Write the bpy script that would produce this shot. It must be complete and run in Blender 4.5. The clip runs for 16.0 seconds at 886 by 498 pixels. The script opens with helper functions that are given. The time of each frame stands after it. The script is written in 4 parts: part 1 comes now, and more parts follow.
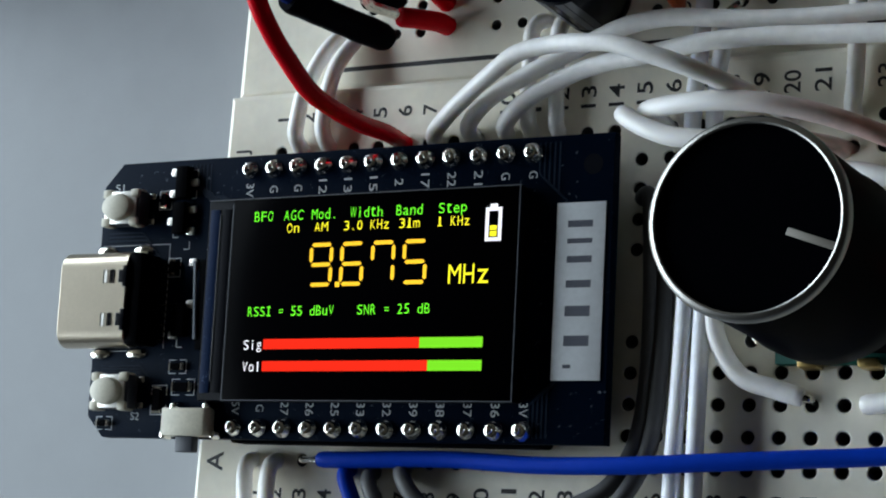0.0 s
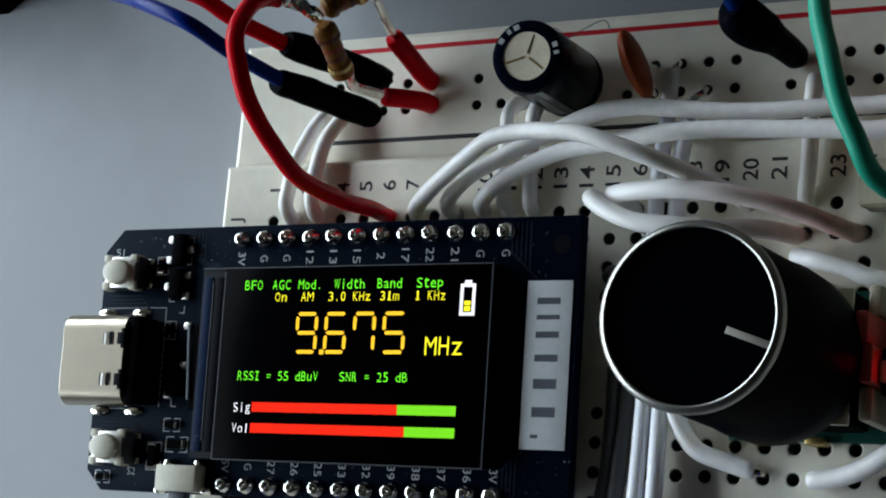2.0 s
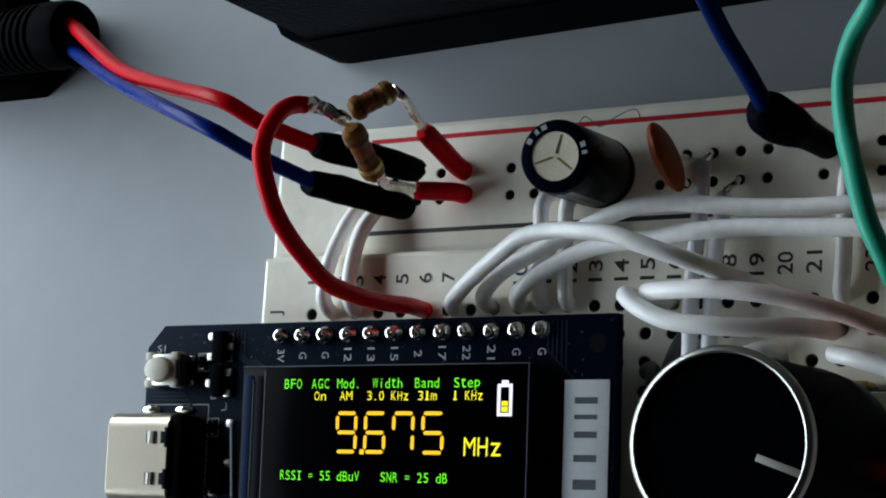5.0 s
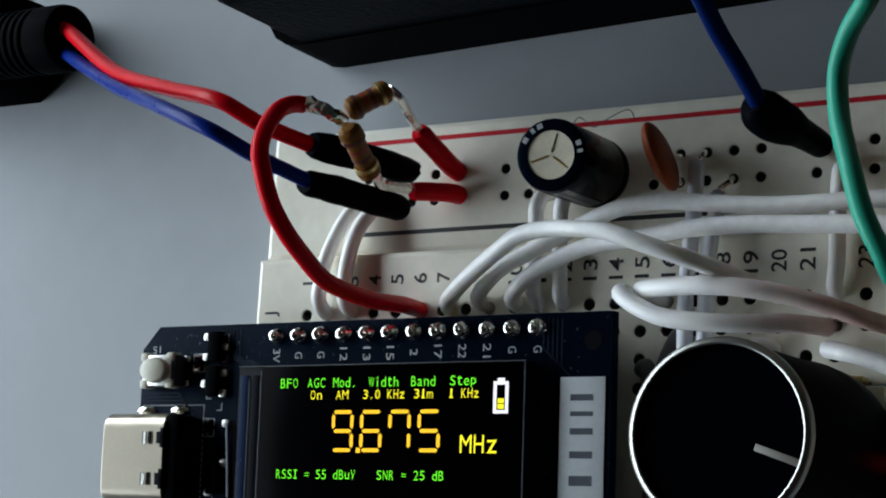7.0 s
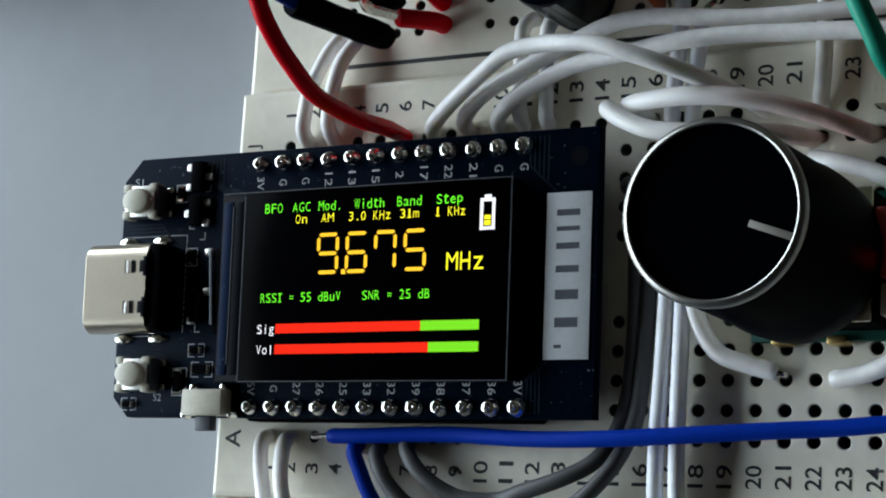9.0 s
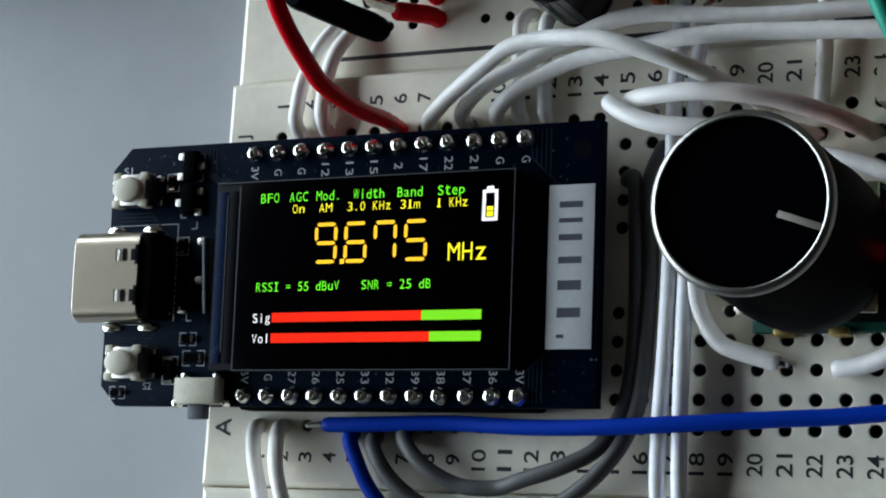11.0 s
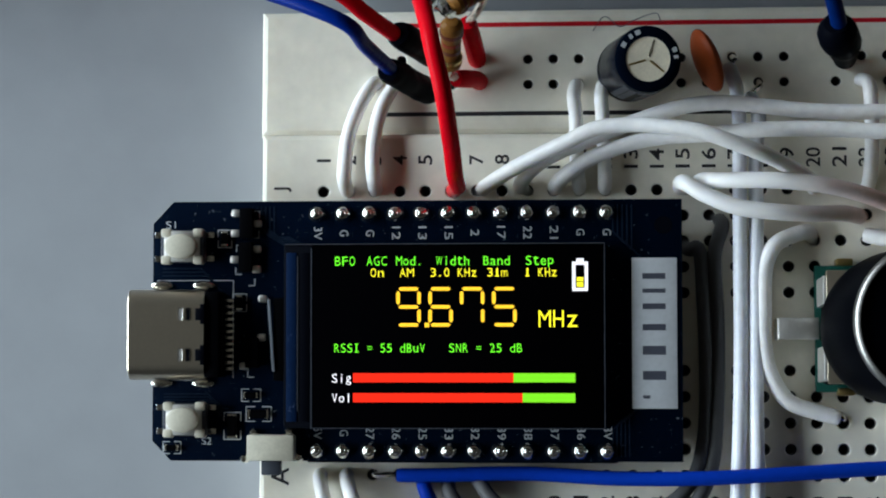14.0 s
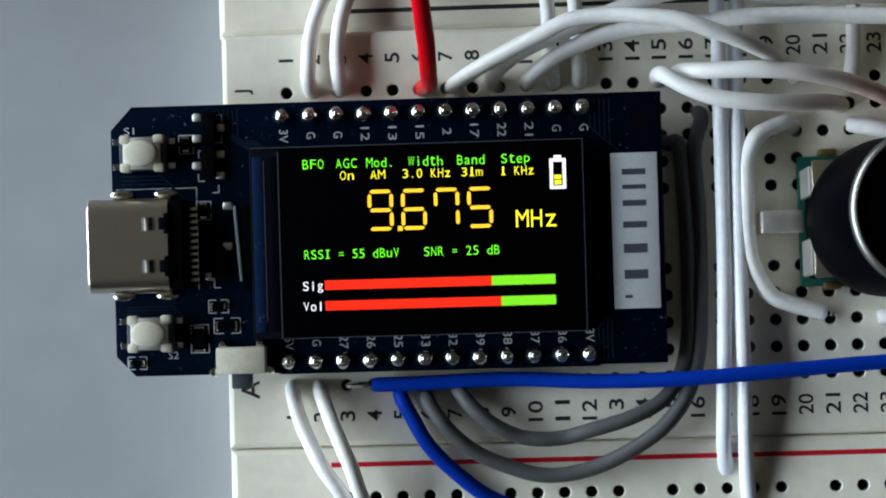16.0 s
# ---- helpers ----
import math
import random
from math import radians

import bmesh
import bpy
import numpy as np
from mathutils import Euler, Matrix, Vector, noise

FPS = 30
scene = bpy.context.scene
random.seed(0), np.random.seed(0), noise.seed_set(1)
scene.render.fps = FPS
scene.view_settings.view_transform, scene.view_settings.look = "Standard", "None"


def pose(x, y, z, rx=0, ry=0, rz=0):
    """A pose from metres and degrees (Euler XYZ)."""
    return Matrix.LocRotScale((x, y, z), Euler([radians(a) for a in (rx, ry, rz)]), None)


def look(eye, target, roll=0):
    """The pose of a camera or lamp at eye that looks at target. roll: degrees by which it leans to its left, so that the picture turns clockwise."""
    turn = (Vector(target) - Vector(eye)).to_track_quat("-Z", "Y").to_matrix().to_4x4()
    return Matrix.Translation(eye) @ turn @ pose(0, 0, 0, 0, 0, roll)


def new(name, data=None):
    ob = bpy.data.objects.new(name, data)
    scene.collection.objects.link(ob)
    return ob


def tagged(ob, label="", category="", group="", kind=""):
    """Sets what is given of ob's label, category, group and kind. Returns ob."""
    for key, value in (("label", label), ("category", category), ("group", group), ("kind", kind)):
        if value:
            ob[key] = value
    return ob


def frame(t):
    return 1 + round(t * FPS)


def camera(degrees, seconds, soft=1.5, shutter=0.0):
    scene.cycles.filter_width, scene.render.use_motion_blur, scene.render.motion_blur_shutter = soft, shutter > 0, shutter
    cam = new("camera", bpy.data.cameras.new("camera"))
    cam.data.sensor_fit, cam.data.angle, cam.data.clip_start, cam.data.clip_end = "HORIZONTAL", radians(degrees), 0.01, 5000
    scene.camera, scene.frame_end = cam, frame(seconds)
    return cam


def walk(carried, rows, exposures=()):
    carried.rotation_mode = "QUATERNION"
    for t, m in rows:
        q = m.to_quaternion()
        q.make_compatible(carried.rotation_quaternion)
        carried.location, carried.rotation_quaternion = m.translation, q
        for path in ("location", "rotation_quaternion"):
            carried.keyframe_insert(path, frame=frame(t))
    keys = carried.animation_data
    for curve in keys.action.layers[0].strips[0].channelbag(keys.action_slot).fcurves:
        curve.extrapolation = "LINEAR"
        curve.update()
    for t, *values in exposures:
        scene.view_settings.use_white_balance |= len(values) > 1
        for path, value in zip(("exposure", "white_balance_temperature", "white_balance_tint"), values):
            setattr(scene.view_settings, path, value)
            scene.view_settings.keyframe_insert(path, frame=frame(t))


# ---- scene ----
cam = camera(25.31, 16.0, soft=2.0)
PATH = [
    (0.0, pose(0.09859, -0.02934, 0.15350, 13.777, 28.270, 4.739)),
    (0.5, pose(0.09837, -0.03100, 0.15629, 13.898, 27.902, 5.185)),
    (1.0, pose(0.10455, -0.03107, 0.16113, 13.865, 28.440, 5.393)),
    (1.5, pose(0.10538, -0.02897, 0.16112, 14.218, 28.727, 5.705)),
    (2.0, pose(0.10750, -0.02418, 0.16067, 14.066, 29.060, 5.661)),
    (2.5, pose(0.10756, -0.02150, 0.16033, 13.931, 29.711, 5.290)),
    (3.0, pose(0.10956, -0.01845, 0.15946, 13.444, 30.344, 4.774)),
    (3.5, pose(0.11079, -0.01476, 0.15913, 12.905, 31.126, 4.391)),
    (4.0, pose(0.11120, -0.01276, 0.15954, 12.473, 31.457, 4.101)),
    (4.2, pose(0.11034, -0.01249, 0.16027, 12.303, 31.603, 4.118)),
    (6.3, pose(0.11123, -0.01333, 0.16108, 12.631, 31.623, 3.912)),
    (6.5, pose(0.11034, -0.01370, 0.16141, 13.024, 31.221, 4.003)),
    (7.0, pose(0.10971, -0.01497, 0.16220, 12.873, 30.958, 3.820)),
    (7.5, pose(0.10900, -0.01791, 0.16182, 12.959, 31.018, 4.044)),
    (8.0, pose(0.10874, -0.02248, 0.16173, 12.880, 30.666, 4.061)),
    (8.5, pose(0.10911, -0.02635, 0.16160, 12.563, 30.438, 3.999)),
    (9.0, pose(0.10655, -0.02887, 0.16166, 12.225, 29.449, 3.893)),
    (9.5, pose(0.10660, -0.03168, 0.16306, 12.616, 29.316, 4.253)),
    (10.0, pose(0.10526, -0.03388, 0.16502, 13.117, 28.865, 4.612)),
    (10.2, pose(0.10551, -0.03243, 0.16625, 12.866, 28.395, 4.351)),
    (12.3, pose(0.06333, -0.03015, 0.17413, 11.326, 14.746, 2.059)),
    (12.5, pose(0.05791, -0.02775, 0.17710, 9.950, 12.285, 1.362)),
    (13.0, pose(0.04621, -0.02184, 0.19325, 7.617, 8.771, 0.856)),
    (13.5, pose(0.03929, -0.01614, 0.20301, 4.602, 5.511, 0.472)),
    (14.0, pose(0.02584, -0.01017, 0.20220, 5.415, 4.095, 0.126)),
    (14.5, pose(0.02408, -0.00984, 0.20057, 3.536, 2.335, -0.300)),
    (15.0, pose(0.02204, -0.00793, 0.20085, 3.762, 1.855, -0.772)),
    (15.5, pose(0.02254, -0.01166, 0.19781, 2.624, 1.985, -1.397)),
    (16.0, pose(0.02029, -0.01119, 0.19545, 2.965, 1.847, -1.564)),
]

walk(cam, PATH, exposures=((0.0, -0.14), (2.0, -0.18), (4.0, -0.24), (7.0, -0.22), (9.0, -0.18), (10.2, -0.16), (12.5, -0.10), (13.2, 0.02), (16.0, 0.0)))

# ---- light: daylight from one window on the side of the board's short end ----
world = bpy.data.worlds.new("sky")
scene.world = world
world.use_nodes = True
nt = world.node_tree
sky = nt.nodes.new("ShaderNodeTexSky")
sky.sky_type = 'NISHITA'
sky.sun_disc = False
sky.sun_elevation, sky.sun_rotation = radians(35), radians(120)
nt.links.new(sky.outputs[0], nt.nodes["Background"].inputs[0])
nt.nodes["Background"].inputs[1].default_value = 0.08

LIGHT_POWER = 26.0
lamp = bpy.data.lights.new("window_daylight", 'AREA')
lamp.shape, lamp.size, lamp.size_y = 'RECTANGLE', 1.55, 0.50
lamp.energy, lamp.color = LIGHT_POWER, (0.815, 0.955, 1.05)
lamp_ob = new("window_daylight", lamp)
lamp_ob.matrix_world = look((-0.88, 0.24, 0.363), (0.0, 0.24, 0.277))


# ---- materials ----
def material(name, base, rough=0.5, metal=0.0, grain=0.0, scale=400.0, bump=0.0, bump_scale=900.0, spec=0.5, dark=0.75, ior=1.5):
    """Principled surface with stains at two scales and fine relief; scales are per metre."""
    m = bpy.data.materials.new(name)
    m.use_nodes = True
    t = m.node_tree
    b = t.nodes["Principled BSDF"]
    b.inputs["Roughness"].default_value = rough
    b.inputs["Metallic"].default_value = metal
    b.inputs["Specular IOR Level"].default_value = spec
    b.inputs["IOR"].default_value = ior
    b.inputs["Base Color"].default_value = (*base, 1)
    if grain:
        co = t.nodes.new("ShaderNodeTexCoord")
        n1, n2 = t.nodes.new("ShaderNodeTexNoise"), t.nodes.new("ShaderNodeTexNoise")
        n1.inputs["Scale"].default_value, n2.inputs["Scale"].default_value = scale, scale * 7.3
        n1.inputs["Detail"].default_value = n2.inputs["Detail"].default_value = 4
        t.links.new(co.outputs["Object"], n1.inputs["Vector"])
        t.links.new(co.outputs["Object"], n2.inputs["Vector"])
        add = t.nodes.new("ShaderNodeMath")
        add.operation = 'MULTIPLY'
        t.links.new(n1.outputs[0], add.inputs[0])
        t.links.new(n2.outputs[0], add.inputs[1])
        ramp = t.nodes.new("ShaderNodeValToRGB")
        ramp.color_ramp.elements[0].position, ramp.color_ramp.elements[1].position = 0.12, 0.42
        ramp.color_ramp.elements[0].color = (*[c * (1 - grain * (1 - dark)) for c in base], 1)
        ramp.color_ramp.elements[1].color = (*[min(1, c * (1 + grain * 0.12)) for c in base], 1)
        t.links.new(add.outputs[0], ramp.inputs[0])
        t.links.new(ramp.outputs[0], b.inputs["Base Color"])
        rr = t.nodes.new("ShaderNodeMapRange")
        rr.inputs["To Min"].default_value, rr.inputs["To Max"].default_value = max(0.02, rough - 0.1 * grain), min(1, rough + 0.12 * grain)
        t.links.new(n2.outputs[0], rr.inputs["Value"])
        t.links.new(rr.outputs[0], b.inputs["Roughness"])
    if bump:
        co = t.nodes.new("ShaderNodeTexCoord")
        n = t.nodes.new("ShaderNodeTexNoise")
        n.inputs["Scale"].default_value, n.inputs["Detail"].default_value = bump_scale, 3
        t.links.new(co.outputs["Object"], n.inputs["Vector"])
        bp = t.nodes.new("ShaderNodeBump")
        bp.inputs["Strength"].default_value, bp.inputs["Distance"].default_value = bump, 0.0002
        t.links.new(n.outputs[0], bp.inputs["Height"])
        t.links.new(bp.outputs[0], b.inputs["Normal"])
    return m


def glow(name, col, strength):
    m = bpy.data.materials.new(name)
    m.use_nodes = True
    b = m.node_tree.nodes["Principled BSDF"]
    b.inputs["Base Color"].default_value = (0, 0, 0, 1)
    b.inputs["Roughness"].default_value = 0.4
    b.inputs["Specular IOR Level"].default_value = 0.0
    b.inputs["Emission Color"].default_value = (*col, 1)
    b.inputs["Emission Strength"].default_value = strength
    return m


M_TABLE = material("grey_laminate", (0.288, 0.300, 0.320), 0.55, grain=0.5, scale=30, bump=0.05, bump_scale=2500, dark=0.9)
# unseen walls, kept dark so that little fill light bounces back
M_WALL = material("low_fill_wall", (0.05, 0.045, 0.04), 0.9, grain=0.4, scale=3)
M_FLOOR = material("wood_floor", (0.12, 0.08, 0.05), 0.5, grain=0.8, scale=8)
M_ABS = material("cream_plastic", (0.87, 0.82, 0.70), 0.38, grain=0.5, scale=90, bump=0.04, bump_scale=4000, dark=0.85)
# near-black colour that paints the shade inside the breadboard's contact holes
M_HOLE_SHADE = material("hole_shade", (0.03, 0.03, 0.03), 0.8)
M_PRINT = material("black_print", (0.012, 0.012, 0.014), 0.6)
M_REDLINE = material("red_print", (0.55, 0.008, 0.018), 0.6, spec=0.2)
M_WHITE = material("white_insulation", (0.90, 0.87, 0.85), 0.38, grain=0.5, scale=160, bump=0.08, bump_scale=1500, dark=0.8)
M_COOLWHITE = material("cool_white_insulation", (0.85, 0.86, 0.92), 0.38, grain=0.5, scale=160, bump=0.08, bump_scale=1500, dark=0.8)
M_PINK = material("pink_end_insulation", (0.72, 0.47, 0.43), 0.40, grain=0.9, scale=120, dark=0.6)
M_RED = material("red_insulation", (0.62, 0.002, 0.010), 0.25, spec=0.05, grain=0.4, scale=200, bump=0.05, bump_scale=1500)
M_BLUE = material("blue_insulation", (0.002, 0.036, 0.38), 0.38, spec=0.06, grain=0.4, scale=200, bump=0.05, bump_scale=1500)
M_NAVY = material("navy_insulation", (0.0005, 0.018, 0.19), 0.28, spec=0.06, grain=0.4, scale=200)
M_INK = material("ink_blue_insulation", (0.0005, 0.012, 0.085), 0.3, spec=0.06, grain=0.4, scale=200)
M_GREY = material("grey_insulation", (0.085, 0.085, 0.088), 0.45, spec=0.2, grain=0.4, scale=200)
M_GREEN = material("green_insulation", (0.016, 0.29, 0.19), 0.4, spec=0.2, grain=0.4, scale=200)
M_BLACK = material("black_plastic", (0.0022, 0.0023, 0.003), 0.5, spec=0.12, ior=1.08, grain=0.5, scale=300, bump=0.1, bump_scale=3000)
M_SHRINK = material("heat_shrink", (0.0016, 0.002, 0.004), 0.42, spec=0.14, ior=1.1, bump=0.25, bump_scale=700)
M_CASE = material("textured_black_case", (0.002, 0.003, 0.0045), 0.4, spec=0.2, ior=1.09, bump=0.6, bump_scale=1800)
M_PCB = material("black_solder_mask", (0.0006, 0.0032, 0.0105), 0.5, grain=0.5, scale=500, bump=0.06, bump_scale=1200, spec=0.35, ior=1.12)
M_GLASS = material("display_glass", (0.0008, 0.0008, 0.0012), 0.15, spec=0.4, ior=1.05)
M_FRAME = material("display_edge", (0.001, 0.0016, 0.004), 0.5, spec=0.3, ior=1.15)
M_FLEX = material("display_flex", (0.003, 0.014, 0.050), 0.5, spec=0.05, grain=0.8, scale=700)


def dusty(m, amount, scale, col=(0.30, 0.34, 0.40)):
    """Sparse pale dust specks over a dark surface."""
    t = m.node_tree
    b = t.nodes["Principled BSDF"]
    co, n = t.nodes.new("ShaderNodeTexCoord"), t.nodes.new("ShaderNodeTexNoise")
    n.inputs["Scale"].default_value, n.inputs["Detail"].default_value, n.inputs["Roughness"].default_value = scale, 5, 0.75
    t.links.new(co.outputs["Object"], n.inputs["Vector"])
    r = t.nodes.new("ShaderNodeValToRGB")
    r.color_ramp.elements[0].position, r.color_ramp.elements[1].position = 0.66 - amount, 0.80 - amount
    t.links.new(n.outputs[0], r.inputs[0])
    mix = t.nodes.new("ShaderNodeMix")
    mix.data_type = 'RGBA'
    src = b.inputs["Base Color"].links
    if src:
        t.links.new(src[0].from_socket, mix.inputs[6])
    else:
        mix.inputs[6].default_value = b.inputs["Base Color"].default_value
    mix.inputs[7].default_value = (*col, 1)
    t.links.new(r.outputs[0], mix.inputs[0])
    t.links.new(mix.outputs[2], b.inputs["Base Color"])


dusty(M_PCB, 0.02, 1500)
M_PCB.node_tree.nodes["Principled BSDF"].inputs["Specular Tint"].default_value = (0.3, 0.6, 1.0, 1)
dusty(M_FLEX, 0.04, 1200, (0.10, 0.14, 0.24))
M_TRACE = material("copper_under_mask", (0.006, 0.013, 0.028), 0.45, spec=0.4, ior=1.2)
M_LEVER = material("grey_lever", (0.16, 0.18, 0.21), 0.6, spec=0.2)
M_SILK = material("silkscreen", (0.46, 0.48, 0.50), 0.7)
M_TIN = material("solder_tin", (0.90, 0.88, 0.82), 0.17, metal=1.0, grain=0.6, scale=900, bump=0.4, bump_scale=1300, dark=0.6)
M_STEEL = material("steel_shell", (0.66, 0.58, 0.46), 0.30, metal=1.0, grain=0.15, scale=400, bump=0.004, bump_scale=600, dark=0.7)
M_GOLD = material("gold_plate", (0.55, 0.40, 0.16), 0.35, metal=1.0, grain=0.5, scale=900)
M_CREAM = material("cream_nylon", (0.60, 0.56, 0.45), 0.45, grain=0.5, scale=500)
M_STICKER = material("grey_sticker", (0.60, 0.62, 0.65), 0.5, grain=0.5, scale=300, dark=0.85)
M_LOGO = material("logo_print", (0.06, 0.065, 0.09), 0.6)
M_RING = material("brushed_aluminium", (0.30, 0.29, 0.275), 0.36, metal=1.0, grain=0.4, scale=900)
M_KNOB = material("knob_black", (0.0008, 0.001, 0.0018), 0.34, spec=0.16, ior=1.09, grain=0.5, scale=300)
M_MARK = material("pale_marker", (0.26, 0.24, 0.21), 0.5)
M_GREENPCB = material("green_solder_mask", (0.004, 0.06, 0.045), 0.5, spec=0.2, grain=0.5, scale=500)
M_SLEEVE = material("capacitor_sleeve", (0.0015, 0.0035, 0.009), 0.22, spec=0.25, ior=1.12, grain=0.5, scale=300)
M_CAPTOP = material("capacitor_aluminium", (0.86, 0.77, 0.60), 0.5, grain=0.5, scale=700)
M_ORANGE = material("orange_epoxy", (0.30, 0.052, 0.010), 0.55, spec=0.2, grain=0.6, scale=400, bump=0.15, bump_scale=900)
M_TAN = material("resistor_tan", (0.24, 0.105, 0.024), 0.3, spec=0.12, grain=0.5, scale=600)
M_BROWN = material("brown_band", (0.12, 0.02, 0.012), 0.4)
M_RUST = material("red_band", (0.28, 0.03, 0.015), 0.4)
M_LUG = material("matte_steel", (0.80, 0.78, 0.74), 0.42, metal=1.0, grain=0.4, scale=500)
M_STRIPE = material("slate_stripe", (0.012, 0.02, 0.034), 0.3)
M_REDPLUG = material("red_housing", (0.50, 0.045, 0.03), 0.45, grain=0.5, scale=300)
M_TANPLUG = material("tan_housing", (0.42, 0.38, 0.28), 0.5, grain=0.5, scale=300)
# unseen surfaces: pale walls for metal to reflect, dark ceiling against fill
M_PALEWALL = material("pale_reflected_wall", (0.42, 0.36, 0.28), 0.9, grain=0.4, scale=3)
M_CEIL = material("low_fill_ceiling", (0.12, 0.10, 0.075), 0.9, grain=0.4, scale=3)
M_DKGREY = material("slate_plastic", (0.035, 0.04, 0.055), 0.5)
G_GREEN, G_YELLOW, G_AMBER = glow("text_green", (0.15, 0.95, 0.03), 1.35), glow("text_yellow", (0.95, 0.90, 0.03), 1.35), glow("digit_amber", (1.0, 0.60, 0.035), 1.35)
G_LED = glow("led_red", (1.0, 0.02, 0.04), 1.6)
G_WHITE, G_RED, G_LIME = glow("text_white", (0.85, 0.88, 0.95), 1.35), glow("bar_red", (1.0, 0.03, 0.012), 1.1), glow("bar_lime", (0.22, 0.85, 0.025), 1.1)

# ---- building helpers; plan in millimetres, zero height on the breadboard's top ----
TOP = 8.5
BASES = {}


def to_world(x, y, z):
    return Vector((x / 1000, y / 1000, (z + TOP) / 1000))


def thing(name, base, label, category, group="", kind=""):
    e = new(name)
    e.empty_display_size = 0.005
    e.location = to_world(*base)
    BASES[e] = Vector(base)
    return tagged(e, label, category, group, kind)


def mesh_of(name, bm, mats, smooth=0.0, offset=(0, 0, 0)):
    me = bpy.data.meshes.new(name)
    for v in bm.verts:
        v.co = (v.co - Vector(offset)) / 1000
    bmesh.ops.recalc_face_normals(bm, faces=bm.faces)
    if smooth:
        for f in bm.faces:
            f.smooth = True
        for e in bm.edges:
            if len(e.link_faces) == 2 and e.calc_face_angle(0) > radians(smooth):
                e.smooth = False
    bm.to_mesh(me)
    bm.free()
    for m in (mats if isinstance(mats, (list, tuple)) else [mats]):
        me.materials.append(m)
    return me


def part(name, bm, mats, parent, label="", smooth=35.0):
    """Links a bmesh, in plan millimetres, as one mesh under a thing or a part."""
    base = BASES[parent]
    ob = new(name, mesh_of(name, bm, mats, smooth, base))
    ob.parent = parent
    BASES[ob] = base
    return tagged(ob, label)


def piece(name, me, parent, at, turn=0.0):
    """One more object on a shared mesh, at a place in plan millimetres."""
    ob = new(name, me)
    ob.parent = parent
    ob.location = (Vector(at) - BASES[parent]) / 1000
    ob.rotation_euler = (0, 0, radians(turn))
    BASES[ob] = Vector(at)
    return ob


def single(name, bm, mats, base, label, category, group="", kind="", smooth=35.0):
    ob = new(name, mesh_of(name, bm, mats, smooth, base))
    ob.location = to_world(*base)
    BASES[ob] = Vector(base)
    return tagged(ob, label, category, group, kind)


def box(bm, x0, x1, y0, y1, z0, z1, bevel=0.0, mat=0, seg=2):
    made = bmesh.ops.create_cube(bm, size=1.0)["verts"]
    bmesh.ops.scale(bm, vec=(x1 - x0, y1 - y0, z1 - z0), verts=made)
    bmesh.ops.translate(bm, vec=((x0 + x1) / 2, (y0 + y1) / 2, (z0 + z1) / 2), verts=made)
    faces = {f for v in made for f in v.link_faces}
    for f in faces:
        f.material_index = mat
    if bevel:
        edges = list({e for v in made for e in v.link_edges})
        bmesh.ops.bevel(bm, geom=edges, offset=bevel, segments=seg, affect='EDGES', profile=0.5, material=mat)
    return bm


def prism(bm, outline, z0, z1, bevel=0.0, mat=0):
    low = [bm.verts.new((x, y, z0)) for x, y in outline]
    high = [bm.verts.new((x, y, z1)) for x, y in outline]
    n = len(outline)
    top = bm.faces.new(high)
    faces = [top, bm.faces.new(low[::-1])] + [bm.faces.new((low[i], low[(i + 1) % n], high[(i + 1) % n], high[i])) for i in range(n)]
    for f in faces:
        f.material_index = mat
    if bevel:
        bmesh.ops.bevel(bm, geom=list(top.edges), offset=bevel, segments=2, affect='EDGES', profile=0.5, material=mat)
    return bm


def lathe(bm, profile, seg=32, matrix=None, mats=None):
    """Turns (radius, height) pairs about z; ends with radius 0 close the shape."""
    rings = []
    for r, z in profile:
        if r < 1e-6:
            rings.append([bm.verts.new((0, 0, z))])
        else:
            rings.append([bm.verts.new((r * math.cos(2 * math.pi * i / seg), r * math.sin(2 * math.pi * i / seg), z)) for i in range(seg)])
    for k, (a, b) in enumerate(zip(rings[:-1], rings[1:])):
        for i in range(seg):
            j = (i + 1) % seg
            vs = [a[0] if len(a) == 1 else a[i], a[0] if len(a) == 1 else a[j], b[0] if len(b) == 1 else b[j], b[0] if len(b) == 1 else b[i]]
            f = bm.faces.new(list(dict.fromkeys(vs)))
            f.material_index = mats[k] if mats else 0
    if matrix is not None:
        bmesh.ops.transform(bm, matrix=matrix, verts=[v for r in rings for v in r])
    return bm


def along(a, b):
    """The matrix that lays the z axis of a turned shape from a towards b."""
    a, b = Vector(a), Vector(b)
    return Matrix.Translation(a) @ Vector((0, 0, 1)).rotation_difference(b - a).to_matrix().to_4x4()


def smooth_path(points, steps=7):
    """A rounded line through the points (centripetal spline)."""
    p = [Vector(q) for q in points]
    p = [p[0] * 2 - p[1]] + p + [p[-1] * 2 - p[-2]]
    out = []
    for i in range(1, len(p) - 2):
        t = [0.0]
        for a, b in zip(p[i - 1:i + 2], p[i:i + 3]):
            t.append(t[-1] + max((b - a).length, 1e-4) ** 0.5)
        for k in range(steps):
            u = t[1] + (t[2] - t[1]) * k / steps
            q = p[i - 1:i + 3]
            lv = [q[j] * ((t[j + 1] - u) / (t[j + 1] - t[j])) + q[j + 1] * ((u - t[j]) / (t[j + 1] - t[j])) for j in range(3)]
            lv = [lv[j] * ((t[j + 2] - u) / (t[j + 2] - t[j])) + lv[j + 1] * ((u - t[j]) / (t[j + 2] - t[j])) for j in range(2)]
            out.append(lv[0] * ((t[2] - u) / (t[2] - t[1])) + lv[1] * ((u - t[1]) / (t[2] - t[1])))
    return out + [p[-2]]


